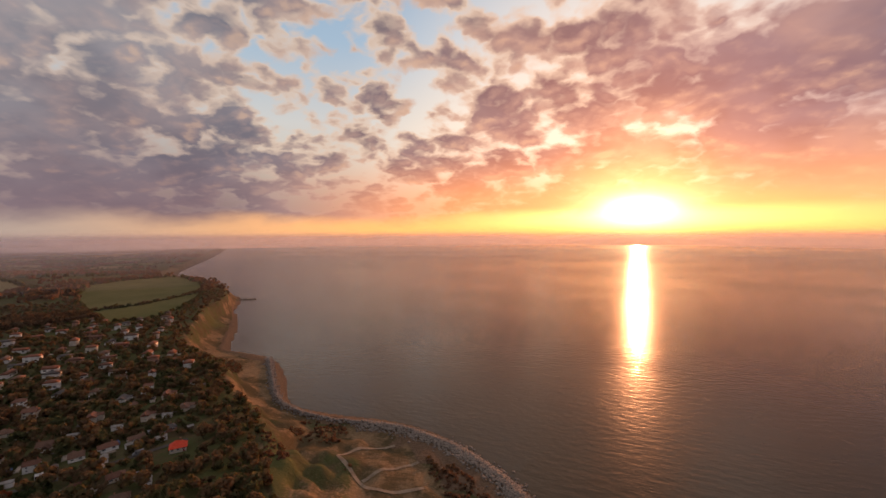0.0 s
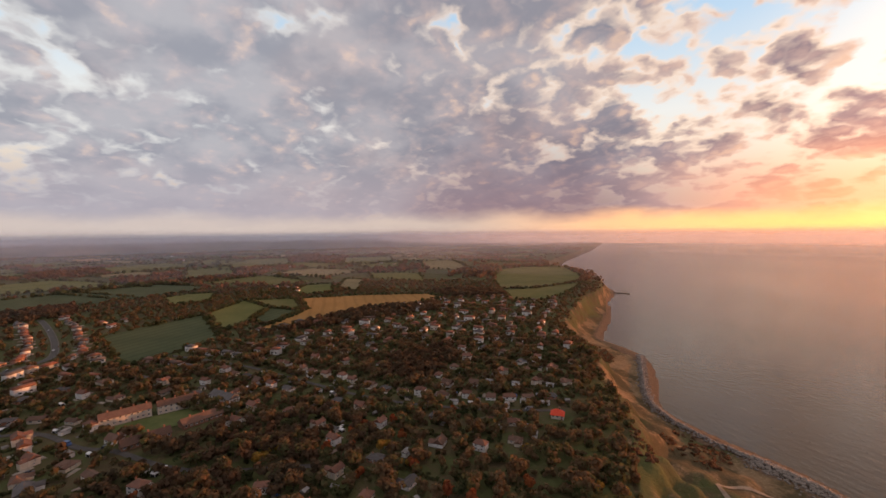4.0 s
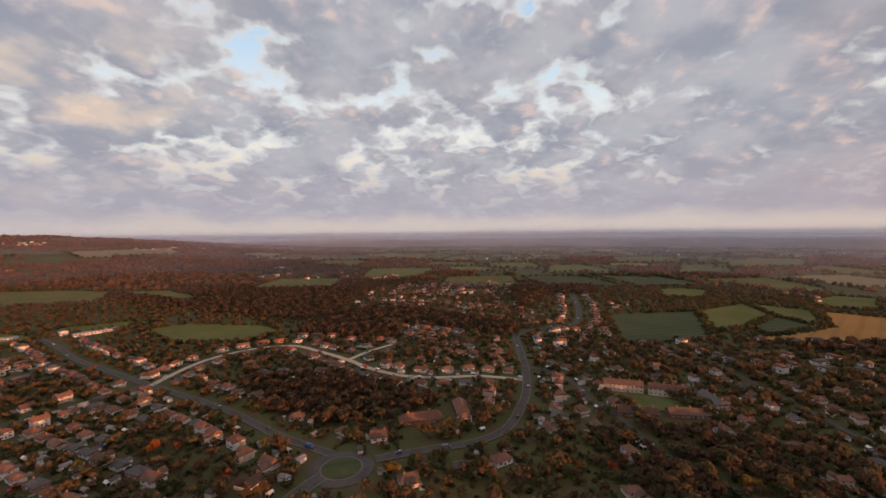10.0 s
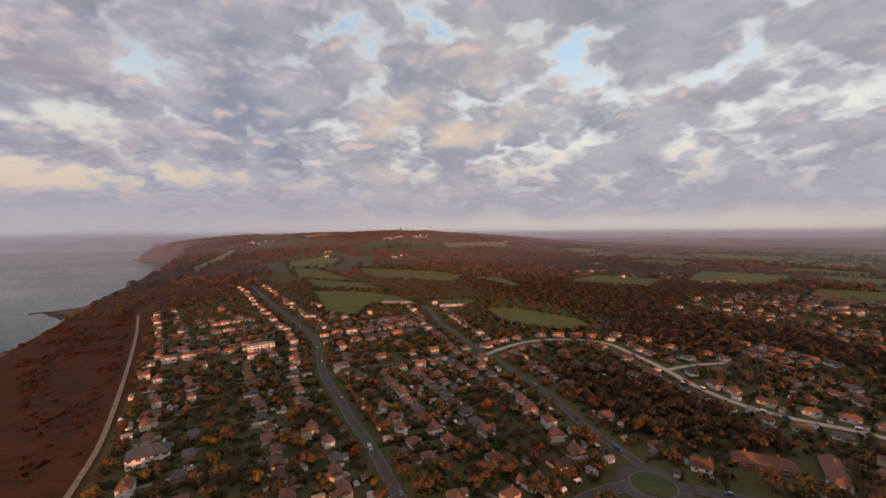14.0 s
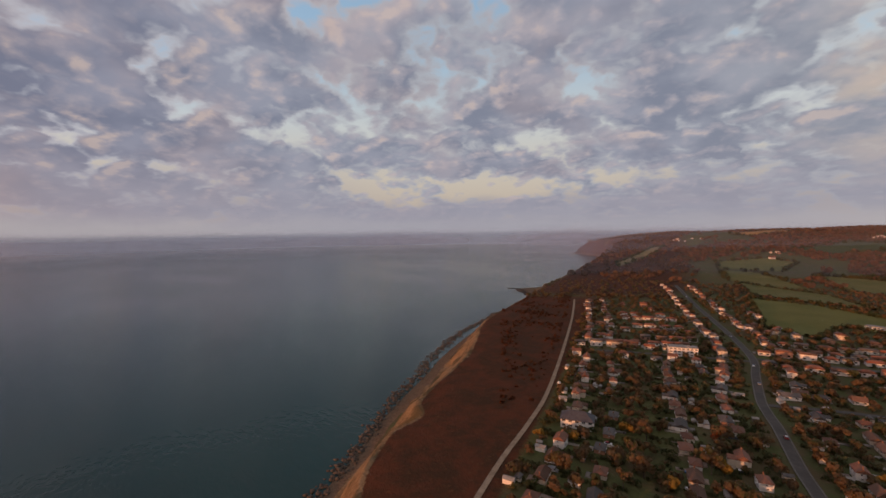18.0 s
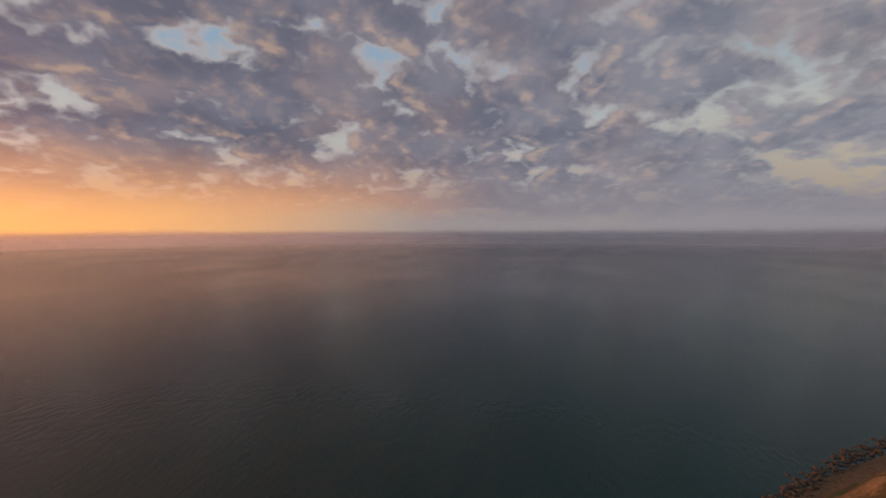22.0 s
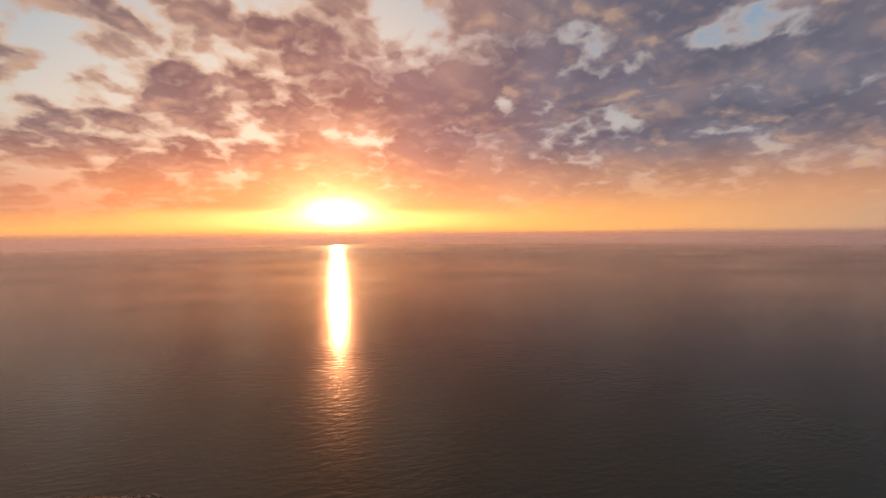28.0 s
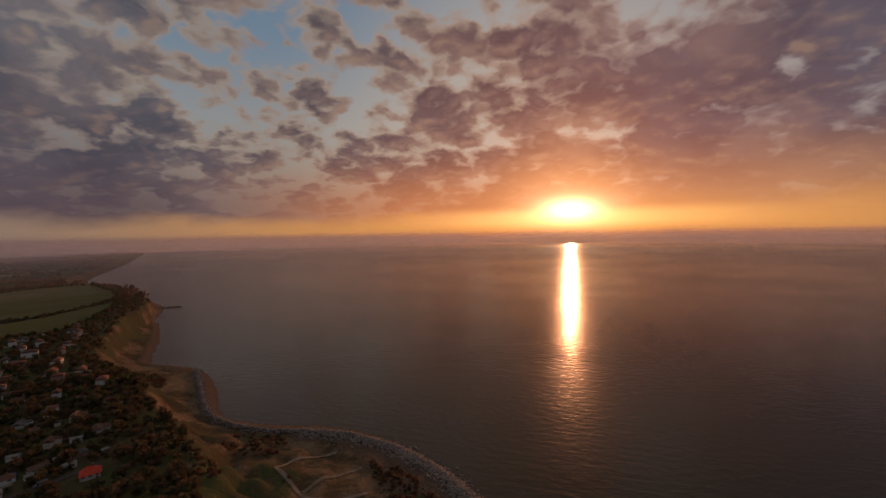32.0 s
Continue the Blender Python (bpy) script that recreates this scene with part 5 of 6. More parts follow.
# ---------------------------------------------------------------- trees
def leaves(rnd, n, radius, height, size, lobes=6, low=0.25):
    """Corners of n leaf clumps, folded quads, on the shell of a lobed crown with gaps."""
    rs = np.random.RandomState(rnd)
    c = np.stack([rs.normal(0, 0.42, lobes) * radius, rs.normal(0, 0.42, lobes) * radius, rs.uniform(low + 0.15, 0.85, lobes) * height], 1)
    c[0] = (0, 0, height * 0.62)
    rad = rs.uniform(0.42, 0.68, lobes) * radius
    k = rs.randint(0, lobes, n)
    d = rs.normal(size=(n, 3))
    d /= np.linalg.norm(d, axis=1)[:, None]
    p = c[k] + d * (rad[k] * rs.uniform(0.72, 1.05, n))[:, None] * np.array([1, 1, 0.85])
    p[:, 2] = np.clip(p[:, 2], low * height * 0.7, height)
    a = rs.normal(size=(n, 3))
    d = d + rs.normal(size=(n, 3)) * 0.2
    d /= np.linalg.norm(d, axis=1)[:, None]
    a = a - d * (a * d).sum(1)[:, None]
    a /= np.linalg.norm(a, axis=1)[:, None]
    b = np.cross(d, a)
    b /= np.linalg.norm(b, axis=1)[:, None] + 1e-9
    s = (size * rs.uniform(0.6, 1.25, n))[:, None]
    return np.stack([p - a * s - b * s * 0.7, p + a * s * 0.9 - b * s, p + a * s + b * s * 0.8, p - a * s * 0.8 + b * s], 1)   # n,4,3


def trunk(height, rnd):
    """A tapered trunk with five limbs."""
    rs = random.Random(rnd)
    bm = bmesh.new()

    def limb(p, q, r0, r1):
        m = (q - p).to_track_quat("Z", "Y").to_matrix().to_4x4()
        rings = []
        for pt, rr in ((p, r0), ((p + q) / 2 + Vector((rs.uniform(-0.15, 0.15), rs.uniform(-0.15, 0.15), 0)), (r0 + r1) / 2), (q, r1)):
            rings.append([bm.verts.new(pt + m.to_3x3() @ Vector((rr * math.cos(a), rr * math.sin(a), 0))) for a in np.linspace(0, 2 * np.pi, 6, endpoint=False)])
        for u, v in zip(rings[:-1], rings[1:]):
            for i in range(6):
                bm.faces.new((u[i], u[(i + 1) % 6], v[(i + 1) % 6], v[i]))
        bm.faces.new(rings[-1])

    limb(Vector((0, 0, -0.6)), Vector((0, 0, height * 0.55)), 0.32, 0.2)
    for k in range(5):
        a = k * 1.26 + rs.uniform(-0.3, 0.3)
        z = height * rs.uniform(0.3, 0.52)
        limb(Vector((0, 0, z)), Vector((math.cos(a) * height * 0.28, math.sin(a) * height * 0.28, z + height * 0.3)), 0.15, 0.05)
    return bm


def tree(name, label, leaf, radius, height, seed, n=330, size=0.62):
    root = tagged(new(name), label, "tree", group="garden trees")
    part("trunk", trunk(height, seed), M_BARK, root)
    q = leaves(seed, n, radius, height, size)
    part("crown", arrays("crown", q.reshape(-1, 3), np.arange(n * 4).reshape(-1, 4), [leaf]), None, root)
    return root


TREES = [
    tree("deciduous_tree", "broad garden tree with brown autumn leaves", M_LEAF, 4.6, 10, 1),
    tree("deciduous_tree", "tall tree with dull green and brown leaves", M_LEAF, 4.0, 12, 2),
    tree("deciduous_tree", "rounded garden tree in dark autumn foliage", M_LEAF, 5.2, 9.5, 3, 380),
    tree("copper_tree", "small tree with copper red leaves", M_RED, 3.6, 7, 4, 260),
    tree("golden_tree", "garden tree with golden yellow leaves", M_GOLD, 3.8, 8, 5, 280),
    tree("garden_bush", "wide dark green garden bush", M_HEDGE, 3.0, 4.2, 6, 220, 0.5),
]
for ob in TREES:
    ob.location = (0, 0, -500)

WOODLAND = [
    [(-545, 255), (-560, 340), (-535, 400), (-500, 440), (-455, 400), (-470, 300), (-500, 160)],
    [(-200, 20), (-250, 0), (-275, 40), (-255, 120), (-210, 140), (-185, 90)],
    [(-460, -420), (-480, -340), (-700, -410), (-900, -430), (-1100, -300), (-1300, -560), (-1300, -1000), (-900, -1350), (-560, -1000), (-480, -760), (-460, -560)],
    [(-240, -150), (-215, -200), (-235, -260), (-290, -250), (-300, -180), (-280, -130)],
    [(-520, -330), (-470, -260), (-480, -170), (-530, -200), (-600, -320)],
    [(-440, 600), (-560, 500), (-640, 540), (-560, 620)],
    [(-620, -100), (-760, -90), (-800, 0), (-1000, 0), (-1050, -100), (-880, -160), (-700, -130)],
] + COPSES
HEATHS = [(66, -60), (66, -640), (80, -760), (200, -760), (200, -60)]
ALL_FIELDS = [p for _, _, p in FIELDS] + FAR_FIELDS
FIELD_BOX = [(np.min([q[0] for q in p]), np.max([q[0] for q in p]), np.min([q[1] for q in p]), np.max([q[1] for q in p])) for p in ALL_FIELDS]


CLEAR = [4.0 if key in ("lane_a", "lane_b") else 11.0 if key in ("concrete", "spur") else 7.5 for key in ROADS] + [8.0]


def sown(step, d0, d1, seed):
    """Points of a jittered net, on land above the cliffs, clear of fields, roads and houses."""
    rs = np.random.RandomState(seed)
    g = np.arange(-d1, d1, step)
    x, y = np.meshgrid(g, g)
    x, y = (x + rs.uniform(-0.45, 0.45, x.shape) * step).ravel(), (y + rs.uniform(-0.45, 0.45, y.shape) * step).ravel()
    d, az = np.hypot(x, y), np.degrees(np.arctan2(-x, y))
    az = np.where(az < -100, az + 360, az)
    ok = (d > d0) & (d <= d1) & (az > 5) & (az < 197)
    x, y = x[ok], y[ok]
    ok = inside(UPLAND, x, y)
    x, y = x[ok], y[ok]
    for p, (a, b, c, e) in zip(ALL_FIELDS, FIELD_BOX):
        m = (x > a) & (x < b) & (y > c) & (y < e)
        if m.any():
            hit = np.zeros(x.shape, bool)
            hit[m] = inside(p, x[m], y[m])
            x, y = x[~hit], y[~hit]
    if d0 < 1000:
        for l, clear in zip(ROAD_LINES, CLEAR):
            m = away(l, x, y) > clear
            x, y = x[m], y[m]
    near = HOUSE_XY[np.hypot(*HOUSE_XY.T) < d1 + 40]
    m = np.ones(x.shape, bool)
    for hx, hy in near:
        m &= (x - hx) ** 2 + (y - hy) ** 2 > (62 if d0 < 1000 else 360)
    for lx, ly, lr in LANDMARKS:
        m &= (x - lx) ** 2 + (y - ly) ** 2 > (lr * 0.75) ** 2
    x, y = x[m], y[m]
    wood = np.zeros(x.shape, bool)
    for p in WOODLAND:
        wood |= inside(p, x, y)
    heath = inside(HEATHS, x, y) | ((x > -140) & (y < -740) & (y > -2200))
    return x, y, wood, heath, rs


def plant(x, y, scale, rs, quads, label, name, leaf, sink=0.6):
    """Many trees in one mesh; quads: leaf clumps of a few model trees."""
    z = high(x, y)
    verts = []
    for k, q in enumerate(quads):
        i = np.arange(k, len(x), len(quads))
        a = rs.uniform(0, 6.283, len(i))
        s = scale[i]
        ca, sa = np.cos(a), np.sin(a)
        v = np.broadcast_to(q.reshape(1, -1, 3), (len(i), q.shape[0] * 4, 3)) * s[:, None, None]
        vx = v[..., 0] * ca[:, None] - v[..., 1] * sa[:, None] + x[i][:, None]
        vy = v[..., 0] * sa[:, None] + v[..., 1] * ca[:, None] + y[i][:, None]
        verts.append(np.stack([vx, vy, v[..., 2] + z[i][:, None] - sink], -1).reshape(-1, 3))
    verts = np.concatenate(verts)
    me = arrays(name, verts, np.arange(len(verts)).reshape(-1, 4), [leaf])
    return tagged(new(name, me), label, "trees", kind="stuff")


x, y, wood, heath, rs = sown(6.4, 175, 470, 1)
u = rs.rand(len(x))
keep = (wood & (u < 0.95)) | (~wood & ~heath & (u < np.where(y > 20, 0.80, 0.66)))
x, y, wood = x[keep], y[keep], wood[keep]
order = np.argsort(np.hypot(x, y))
x, y = x[order], y[order]
singles = np.arange(0, 900, 3)
for i in singles:
    kind = int(rs.choice(6, p=[0.27, 0.17, 0.25, 0.08, 0.06, 0.17]))
    s = rs.uniform(0.55, 1.05)
    copy_thing(TREES[kind], pose(x[i], y[i], float(high(x[i], y[i])[0]), 0, 0, rs.uniform(0, 360)) @ Matrix.Diagonal((s, s, s * rs.uniform(0.85, 1.1), 1)))
for ob in TREES:
    for o in (*ob.children_recursive, ob):
        bpy.data.objects.remove(o)
rest = np.ones(len(x), bool)
rest[singles] = False
x, y, wood = x[rest], y[rest], wood[order][rest]
plant(x[wood], y[wood], rs.uniform(0.6, 0.95, wood.sum()), rs, [leaves(30 + k, 120, 4.8, 9.5, 0.95) for k in range(6)], "close brown autumn grove between the houses", "grove", M_WOOD_DARK)
x, y = x[~wood], y[~wood]
plant(x, y, rs.uniform(0.32, 0.92, len(x)) * np.where(y > 20, 1.08, 0.95), rs, [leaves(20 + k, 105, 4.4, 8.6, 0.95) for k in range(7)], "dense brown and green autumn trees between the houses", "garden_trees", M_LEAF)

x, y, wood, heath, rs = sown(8.6, 470, 1000, 2)
u = rs.rand(len(x))
keep = (wood & (u < 0.97)) | (~wood & ~heath & (u < np.where(y > 40, 0.80, 0.64))) | (heath & (y < -740) & (u < 0.3))
x, y, wood = x[keep], y[keep], wood[keep]
plant(x[~wood], y[~wood], rs.uniform(0.38, 0.85, (~wood).sum()), rs, [leaves(40 + k, 42, 4.8, 8.6, 1.4) for k in range(6)], "autumn trees among houses and lanes", "village_trees", M_LEAF)
plant(x[wood], y[wood], rs.uniform(0.65, 1.0, wood.sum()), rs, [leaves(50 + k, 52, 5.6, 11.0, 1.45) for k in range(6)], "brown autumn woodland", "woodland", M_WOOD_DARK)

x, y, wood, heath, rs = sown(23, 1000, 4600, 3)
u = rs.rand(len(x))
patch = waves(x, y, 500, 17)
hill = (y < -1100) & (x < -420)
keep = (wood & (u < 0.97)) | (~heath & (patch > np.where(hill, -0.5, 0.15)) & (u < 0.85)) | (heath & (u < 0.30)) | (u < 0.05)
x, y = x[keep], y[keep]
plant(x, y, rs.uniform(0.7, 1.2, len(x)), rs, [leaves(60 + k, 22, 10.5, 10.0, 3.1, 5, 0.05) for k in range(6)], "far brown woods and copses", "far_woods", M_WOOD_LIT, 1.5)

# hedges and hedge trees round the fields
hx, hy = [], []
rs = np.random.RandomState(9)
for p in ALL_FIELDS:
    p = np.array(p)
    d = np.hypot(*p.mean(0))
    gap = 5.0 if d < 1100 else 15.0
    for a, b in zip(p, np.roll(p, -1, axis=0)):
        n = int(np.linalg.norm(b - a) / gap)
        t = (np.arange(n) + rs.uniform(-0.3, 0.3, n)) / max(n, 1)
        t = t[rs.rand(n) < 0.86]
        hx.append(a[0] + (b[0] - a[0]) * t + rs.normal(0, 1.0, len(t)))
        hy.append(a[1] + (b[1] - a[1]) * t + rs.normal(0, 1.0, len(t)))
hx, hy = np.concatenate(hx), np.concatenate(hy)
big = np.where(np.hypot(hx, hy) < 1100, 1.0, 1.7)
plant(hx, hy, rs.uniform(0.6, 1.5, len(hx)) * big, rs, [leaves(80 + k, 9, 2.8, 4.0, 1.7, 3, 0.05) for k in range(6)], "dark hedges along the field edges", "hedge", M_HEDGE, 0.8)

# garden hedges and scrub
x, y, wood, heath, rs = sown(6.5, 180, 560, 4)
u = rs.rand(len(x))
keep = ~heath & (u < 0.42)
plant(x[keep], y[keep], rs.uniform(0.5, 1.2, keep.sum()), rs, [leaves(90 + k, 22, 1.9, 2.6, 0.75, 3, 0.05) for k in range(6)], "low garden hedges and bushes", "shrubs", M_HEDGE, 0.4)
x, y, wood, heath, rs = sown(5.0, 150, 800, 6)
keep = heath & (waves(x, y, 60, 33) + rs.normal(0, 0.5, len(x)) > 0.35) & (away(TRACK, x, y) > 5)
M_BRACKEN = foliage("bracken", [(0.2, (0.13, 0.045, 0.020)), (0.6, (0.085, 0.038, 0.018)), (0.8, (0.15, 0.066, 0.026)), (1.0, (0.050, 0.036, 0.018))], 0.05)
plant(x[keep], y[keep], rs.uniform(0.5, 1.3, keep.sum()), rs, [leaves(95 + k, 14, 2.3, 1.7, 0.9, 3, 0.02) for k in range(5)], "rust-red bracken and low scrub on the cliff slope", "bracken", M_BRACKEN, 0.4)
rs = np.random.RandomState(15)
x, y = rs.uniform(-330, 90, 16000), rs.uniform(120, 560, 16000)
keep = inside(LAND, x, y) & ~inside(UPLAND, x, y) & (away(COAST, x, y) > 24) & ((waves(x, y, 70, 21) < -0.55) | inside([(-123, 302), (-104, 308), (-74, 295), (-73, 283), (-97, 284)], x, y) | inside([(-6, 261), (5, 264), (21, 242), (29, 222), (10, 222), (-2, 237)], x, y))
plant(x[keep], y[keep], rs.uniform(0.4, 1.1, keep.sum()), rs, [leaves(105 + k, 14, 2.2, 2.0, 0.8, 3, 0.02) for k in range(5)], "dull scrub on the slipped ground below the cliff", "scrub", M_WOOD_LIT, 0.4)


# ---------------------------------------------------------------- shore: armour stone, foreshore rocks, groyne
def boulder(seed, rough=0.28):
    rs = np.random.RandomState(seed)
    bm = bmesh.new()
    bmesh.ops.create_icosphere(bm, subdivisions=1, radius=1.0)
    v = np.array([q.co[:] for q in bm.verts]) * rs.uniform(0.7, 1.25, 3) * (1 + rs.uniform(-rough, rough, (len(bm.verts), 1)))
    f = np.array([[q.index for q in t.verts] for t in bm.faces])
    bm.free()
    return v, f


def rubble(x, y, size, rs, lift, stone, label, name):
    z = np.maximum(high(x, y), -0.5)
    verts, faces, n = [], [], 0
    models = [boulder(s) for s in range(8)]
    for k, (v, f) in enumerate(models):
        i = np.arange(k, len(x), 8)
        a = rs.uniform(0, 6.28, len(i))
        w = v[None] * size[i][:, None, None]
        wx = w[..., 0] * np.cos(a)[:, None] - w[..., 1] * np.sin(a)[:, None] + x[i][:, None]
        wy = w[..., 0] * np.sin(a)[:, None] + w[..., 1] * np.cos(a)[:, None] + y[i][:, None]
        verts.append(np.stack([wx, wy, w[..., 2] * 0.8 + (z[i] + lift[i])[:, None]], -1).reshape(-1, 3))
        faces.append((f[None] + (np.arange(len(i)) * len(v))[:, None, None]).reshape(-1, 3) + n)
        n += len(i) * len(v)
    tagged(new(name, arrays(name, np.concatenate(verts), np.concatenate(faces), [stone])), label, "rocks", kind="stuff")


def strewn(line, n, spread, rs, bias=0.0):
    p = smooth(line, 10)
    s = np.concatenate([[0], np.cumsum(np.linalg.norm(np.diff(p, axis=0), axis=1))])
    at = rs.uniform(0, s[-1], n)
    q = np.stack([np.interp(at, s, p[:, 0]), np.interp(at, s, p[:, 1])], 1)
    q2 = np.stack([np.interp(at + 1, s, p[:, 0]), np.interp(at + 1, s, p[:, 1])], 1)
    t = q2 - q
    t /= np.linalg.norm(t, axis=1)[:, None] + 1e-9
    o = rs.normal(bias, spread, n)
    return q[:, 0] - t[:, 1] * o, q[:, 1] + t[:, 0] * o, o


rs = np.random.RandomState(21)
ARMOUR = [(-216, 512), (-184, 440), (-154, 380), (-124, 348), (-84, 330), (-40, 320)]
x, y, o = strewn(ARMOUR, 1900, 2.4, rs)
rubble(x, y, rs.uniform(0.5, 1.1, len(x)), rs, np.clip(1.5 - np.abs(o) * 0.3, 0.05, 2), M_ROCK, "bank of grey armour boulders along the beach", "rock_armour")
M_PALE = plain("pale_boulders", (0.17, 0.142, 0.117), (0.31, 0.26, 0.212), 0.5, 0.9, 0.1)
BANK = [(-65, 325), (-29, 314), (5, 292), (27, 266), (40, 242), (49, 219), (54, 198)]
x, y, o = strewn(BANK, 3400, 4.2, rs)
rubble(x, y, rs.uniform(0.6, 1.3, len(x)), rs, np.clip(2.2 - np.abs(o) * 0.28, 0.1, 2.5), M_PALE, "broad bank of pale boulders at the water's edge", "boulder_bank")
for line in ([(-69, 265), (-53, 244), (-39, 232), (-28, 232), (-12, 238)],
             [(-49, 243), (-34, 258), (-17, 269)],
             [(-69, 265), (-57, 281), (-35, 290)]):
    v, f = ribbon(line, 2.6, 0.35)
    tagged(new("track", arrays("track", v, f, [M_TRACK])), "worn sandy path over the slipped ground", "track", kind="structure")
x, y, o = strewn([(150, -80), (165, -172), (178, -233), (190, -281), (203, -338), (214, -399), (229, -463), (243, -588), (238, -661), (238, -760)], 1700, 3.6, rs, 1.0)
rubble(x, y, rs.uniform(0.5, 2.0, len(x)), rs, np.zeros(len(x)), M_WEED, "dark weedy rocks on the foreshore under the cliff", "foreshore_rocks")
x, y, o = strewn([(231, -990), (285, -1085), (300, -1092), (318, -1094)], 260, 5.0, rs, 0.0)
rubble(x, y, rs.uniform(0.8, 2.4, len(x)), rs, np.zeros(len(x)), M_WEED, "dark rock ledge running into the sea", "rock_ledge")


def groyne(x, y, turn, length):
    root = tagged(new("groyne"), "dark timber groyne running from the beach into the sea", "groyne")
    root.matrix_basis = pose(x, y, 0, 0, 0, turn)
    n = int(length / 3)
    bm = bmesh.new()
    prism(bm, [(0.22 * math.cos(a), 0.22 * math.sin(a)) for a in np.linspace(0, 5.5, 7)], -2, 2.6)
    post = from_bm("post", bm, M_TIMBER)
    for i in range(n):
        part("post", post, None, root).location = (i * 3, 0, rnd.uniform(-0.3, 0.2))
    for k in range(4):
        bm = bmesh.new()
        box(bm, -0.3, (n - 1) * 3 + 0.3, -0.34, -0.22, 0.1 + k * 0.5, 0.55 + k * 0.5)
        part("plank", bm, M_TIMBER, root)


groyne(-480, 975, 10, 42)


# ---------------------------------------------------------------- cars
def car(name, label, length, width, height, van=False):
    root = tagged(new(name), label, "van" if van else "car", group="parked vehicles")
    a, b = length / 2, width / 2
    bm = bmesh.new()
    side = [(-a, 0.35), (-a, 0.85), (-a + 0.25, 0.98), (a - 1.1, 0.95), (a - 0.15, 0.78), (a, 0.6), (a, 0.35)]
    if van:
        side = [(-a, 0.35), (-a, height - 0.1), (-a + 0.15, height), (a - 1.5, height), (a - 0.9, 1.15), (a - 0.1, 0.95), (a, 0.6), (a, 0.35)]
    l, r_ = [bm.verts.new((x, -b, z)) for x, z in side], [bm.verts.new((x, b, z)) for x, z in side]
    n = len(side)
    for i in range(n):
        bm.faces.new((l[i], l[(i + 1) % n], r_[(i + 1) % n], r_[i]))
    bm.faces.new(l[::-1]), bm.faces.new(r_)
    bmesh.ops.recalc_face_normals(bm, faces=bm.faces)
    part("body", bm, M_CAR, root)
    bm = bmesh.new()
    if van:
        box(bm, a - 1.75, a - 1.2, -b - 0.01, b + 0.01, 1.15, height - 0.15)
    else:
        low = [(-a + 0.35, 0.96), (a - 1.15, 0.94)]
        top = [(-a + 0.75, height - 0.04), (a - 1.95, height - 0.04)]
        vs = [bm.verts.new((x, s * (b - k), z)) for (x, z), k in ((low[0], 0.06), (low[1], 0.06), (top[1], 0.2), (top[0], 0.2)) for s in (-1, 1)]
        for q in ((0, 2, 4, 6), (1, 7, 5, 3), (0, 1, 3, 2), (2, 3, 5, 4), (4, 5, 7, 6), (6, 7, 1, 0)):
            bm.faces.new([vs[i] for i in q])
    part("window", bm, M_GLASS, root, "dark glass all round the cabin")
    if not van:
        bm = bmesh.new()
        box(bm, -a + 0.72, a - 1.9, -b + 0.19, b - 0.19, height - 0.05, height + 0.02)
        part("roof", bm, M_CAR, root)
    bm = bmesh.new()
    ring = np.linspace(0, 2 * np.pi, 12, endpoint=False)
    prism(bm, [(0.32 * math.cos(t), 0.32 * math.sin(t)) for t in ring], -0.1, 0.1)
    wheel = from_bm("wheel", bm, M_TYRE)
    bm = bmesh.new()
    prism(bm, [(0.2 * math.cos(t), 0.2 * math.sin(t)) for t in ring], -0.12, 0.12)
    cap = from_bm("hubcap", bm, M_FLAT)
    for x in (-a + 0.75, a - 0.8):
        for s in (-1, 1):
            tyre = part("wheel", wheel, None, root)
            tyre.matrix_basis = pose(x, s * (b - 0.08), 0.32, 90, 0, 0)
            part("hubcap", cap, None, tyre, "grey hubcap")
    return root


CARS = [car("car", "small hatchback parked beside a village road", 4.1, 1.75, 1.48), car("car", "estate car standing on a road edge", 4.6, 1.8, 1.45), car("van", "delivery van parked beside a house", 5.2, 2.0, 2.2, True)]
rr = random.Random(77)
for key in ("main", "hill", "concrete", "east", "spur", "lane_a", "lane_b", "lane_e"):
    wide, _, line = ROADS[key]
    p = smooth(line, 8)
    t = np.gradient(p, axis=0)
    i = rr.randint(3, 8)
    while i < len(p) - 1:
        u = t[i] / np.linalg.norm(t[i])
        side = rr.choice((-1, 1))
        x, y = p[i] + np.array([-u[1], u[0]]) * side * (wide / 2 - 1.2)
        if math.hypot(x, y) > 175:
            copy_thing(CARS[rr.choice((0, 0, 1, 2))], pose(x, y, float(high(x, y)[0]) + 0.31, 0, 0, math.degrees(math.atan2(u[1], u[0])) + (180 if side > 0 else 0)))
        i += rr.randint(7, 18)
for hx_, hy_, turn, _ in SPOTS[:150:4]:
    a = radians(turn)
    x, y = hx_ + 8.5 * math.cos(a) + 3 * math.sin(a), hy_ + 8.5 * math.sin(a) - 3 * math.cos(a)
    copy_thing(CARS[rr.choice((0, 1, 1, 2))], pose(x, y, float(high(x, y)[0]) + 0.02, 0, 0, turn - 90))
for ob in CARS:
    for o in (*ob.children_recursive, ob):
        bpy.data.objects.remove(o)


# ---------------------------------------------------------------- garden sheds
def shed(label, w, d, h, wall, roof):
    root = tagged(new("garden_shed"), label, "shed", group="garden sheds")
    part("wall", wall_mesh(w, d, h, 0.7, False), wall, root)
    part("roof", roof_mesh(w, d, h, 0.7, False, 0.2), roof, root)
    return root


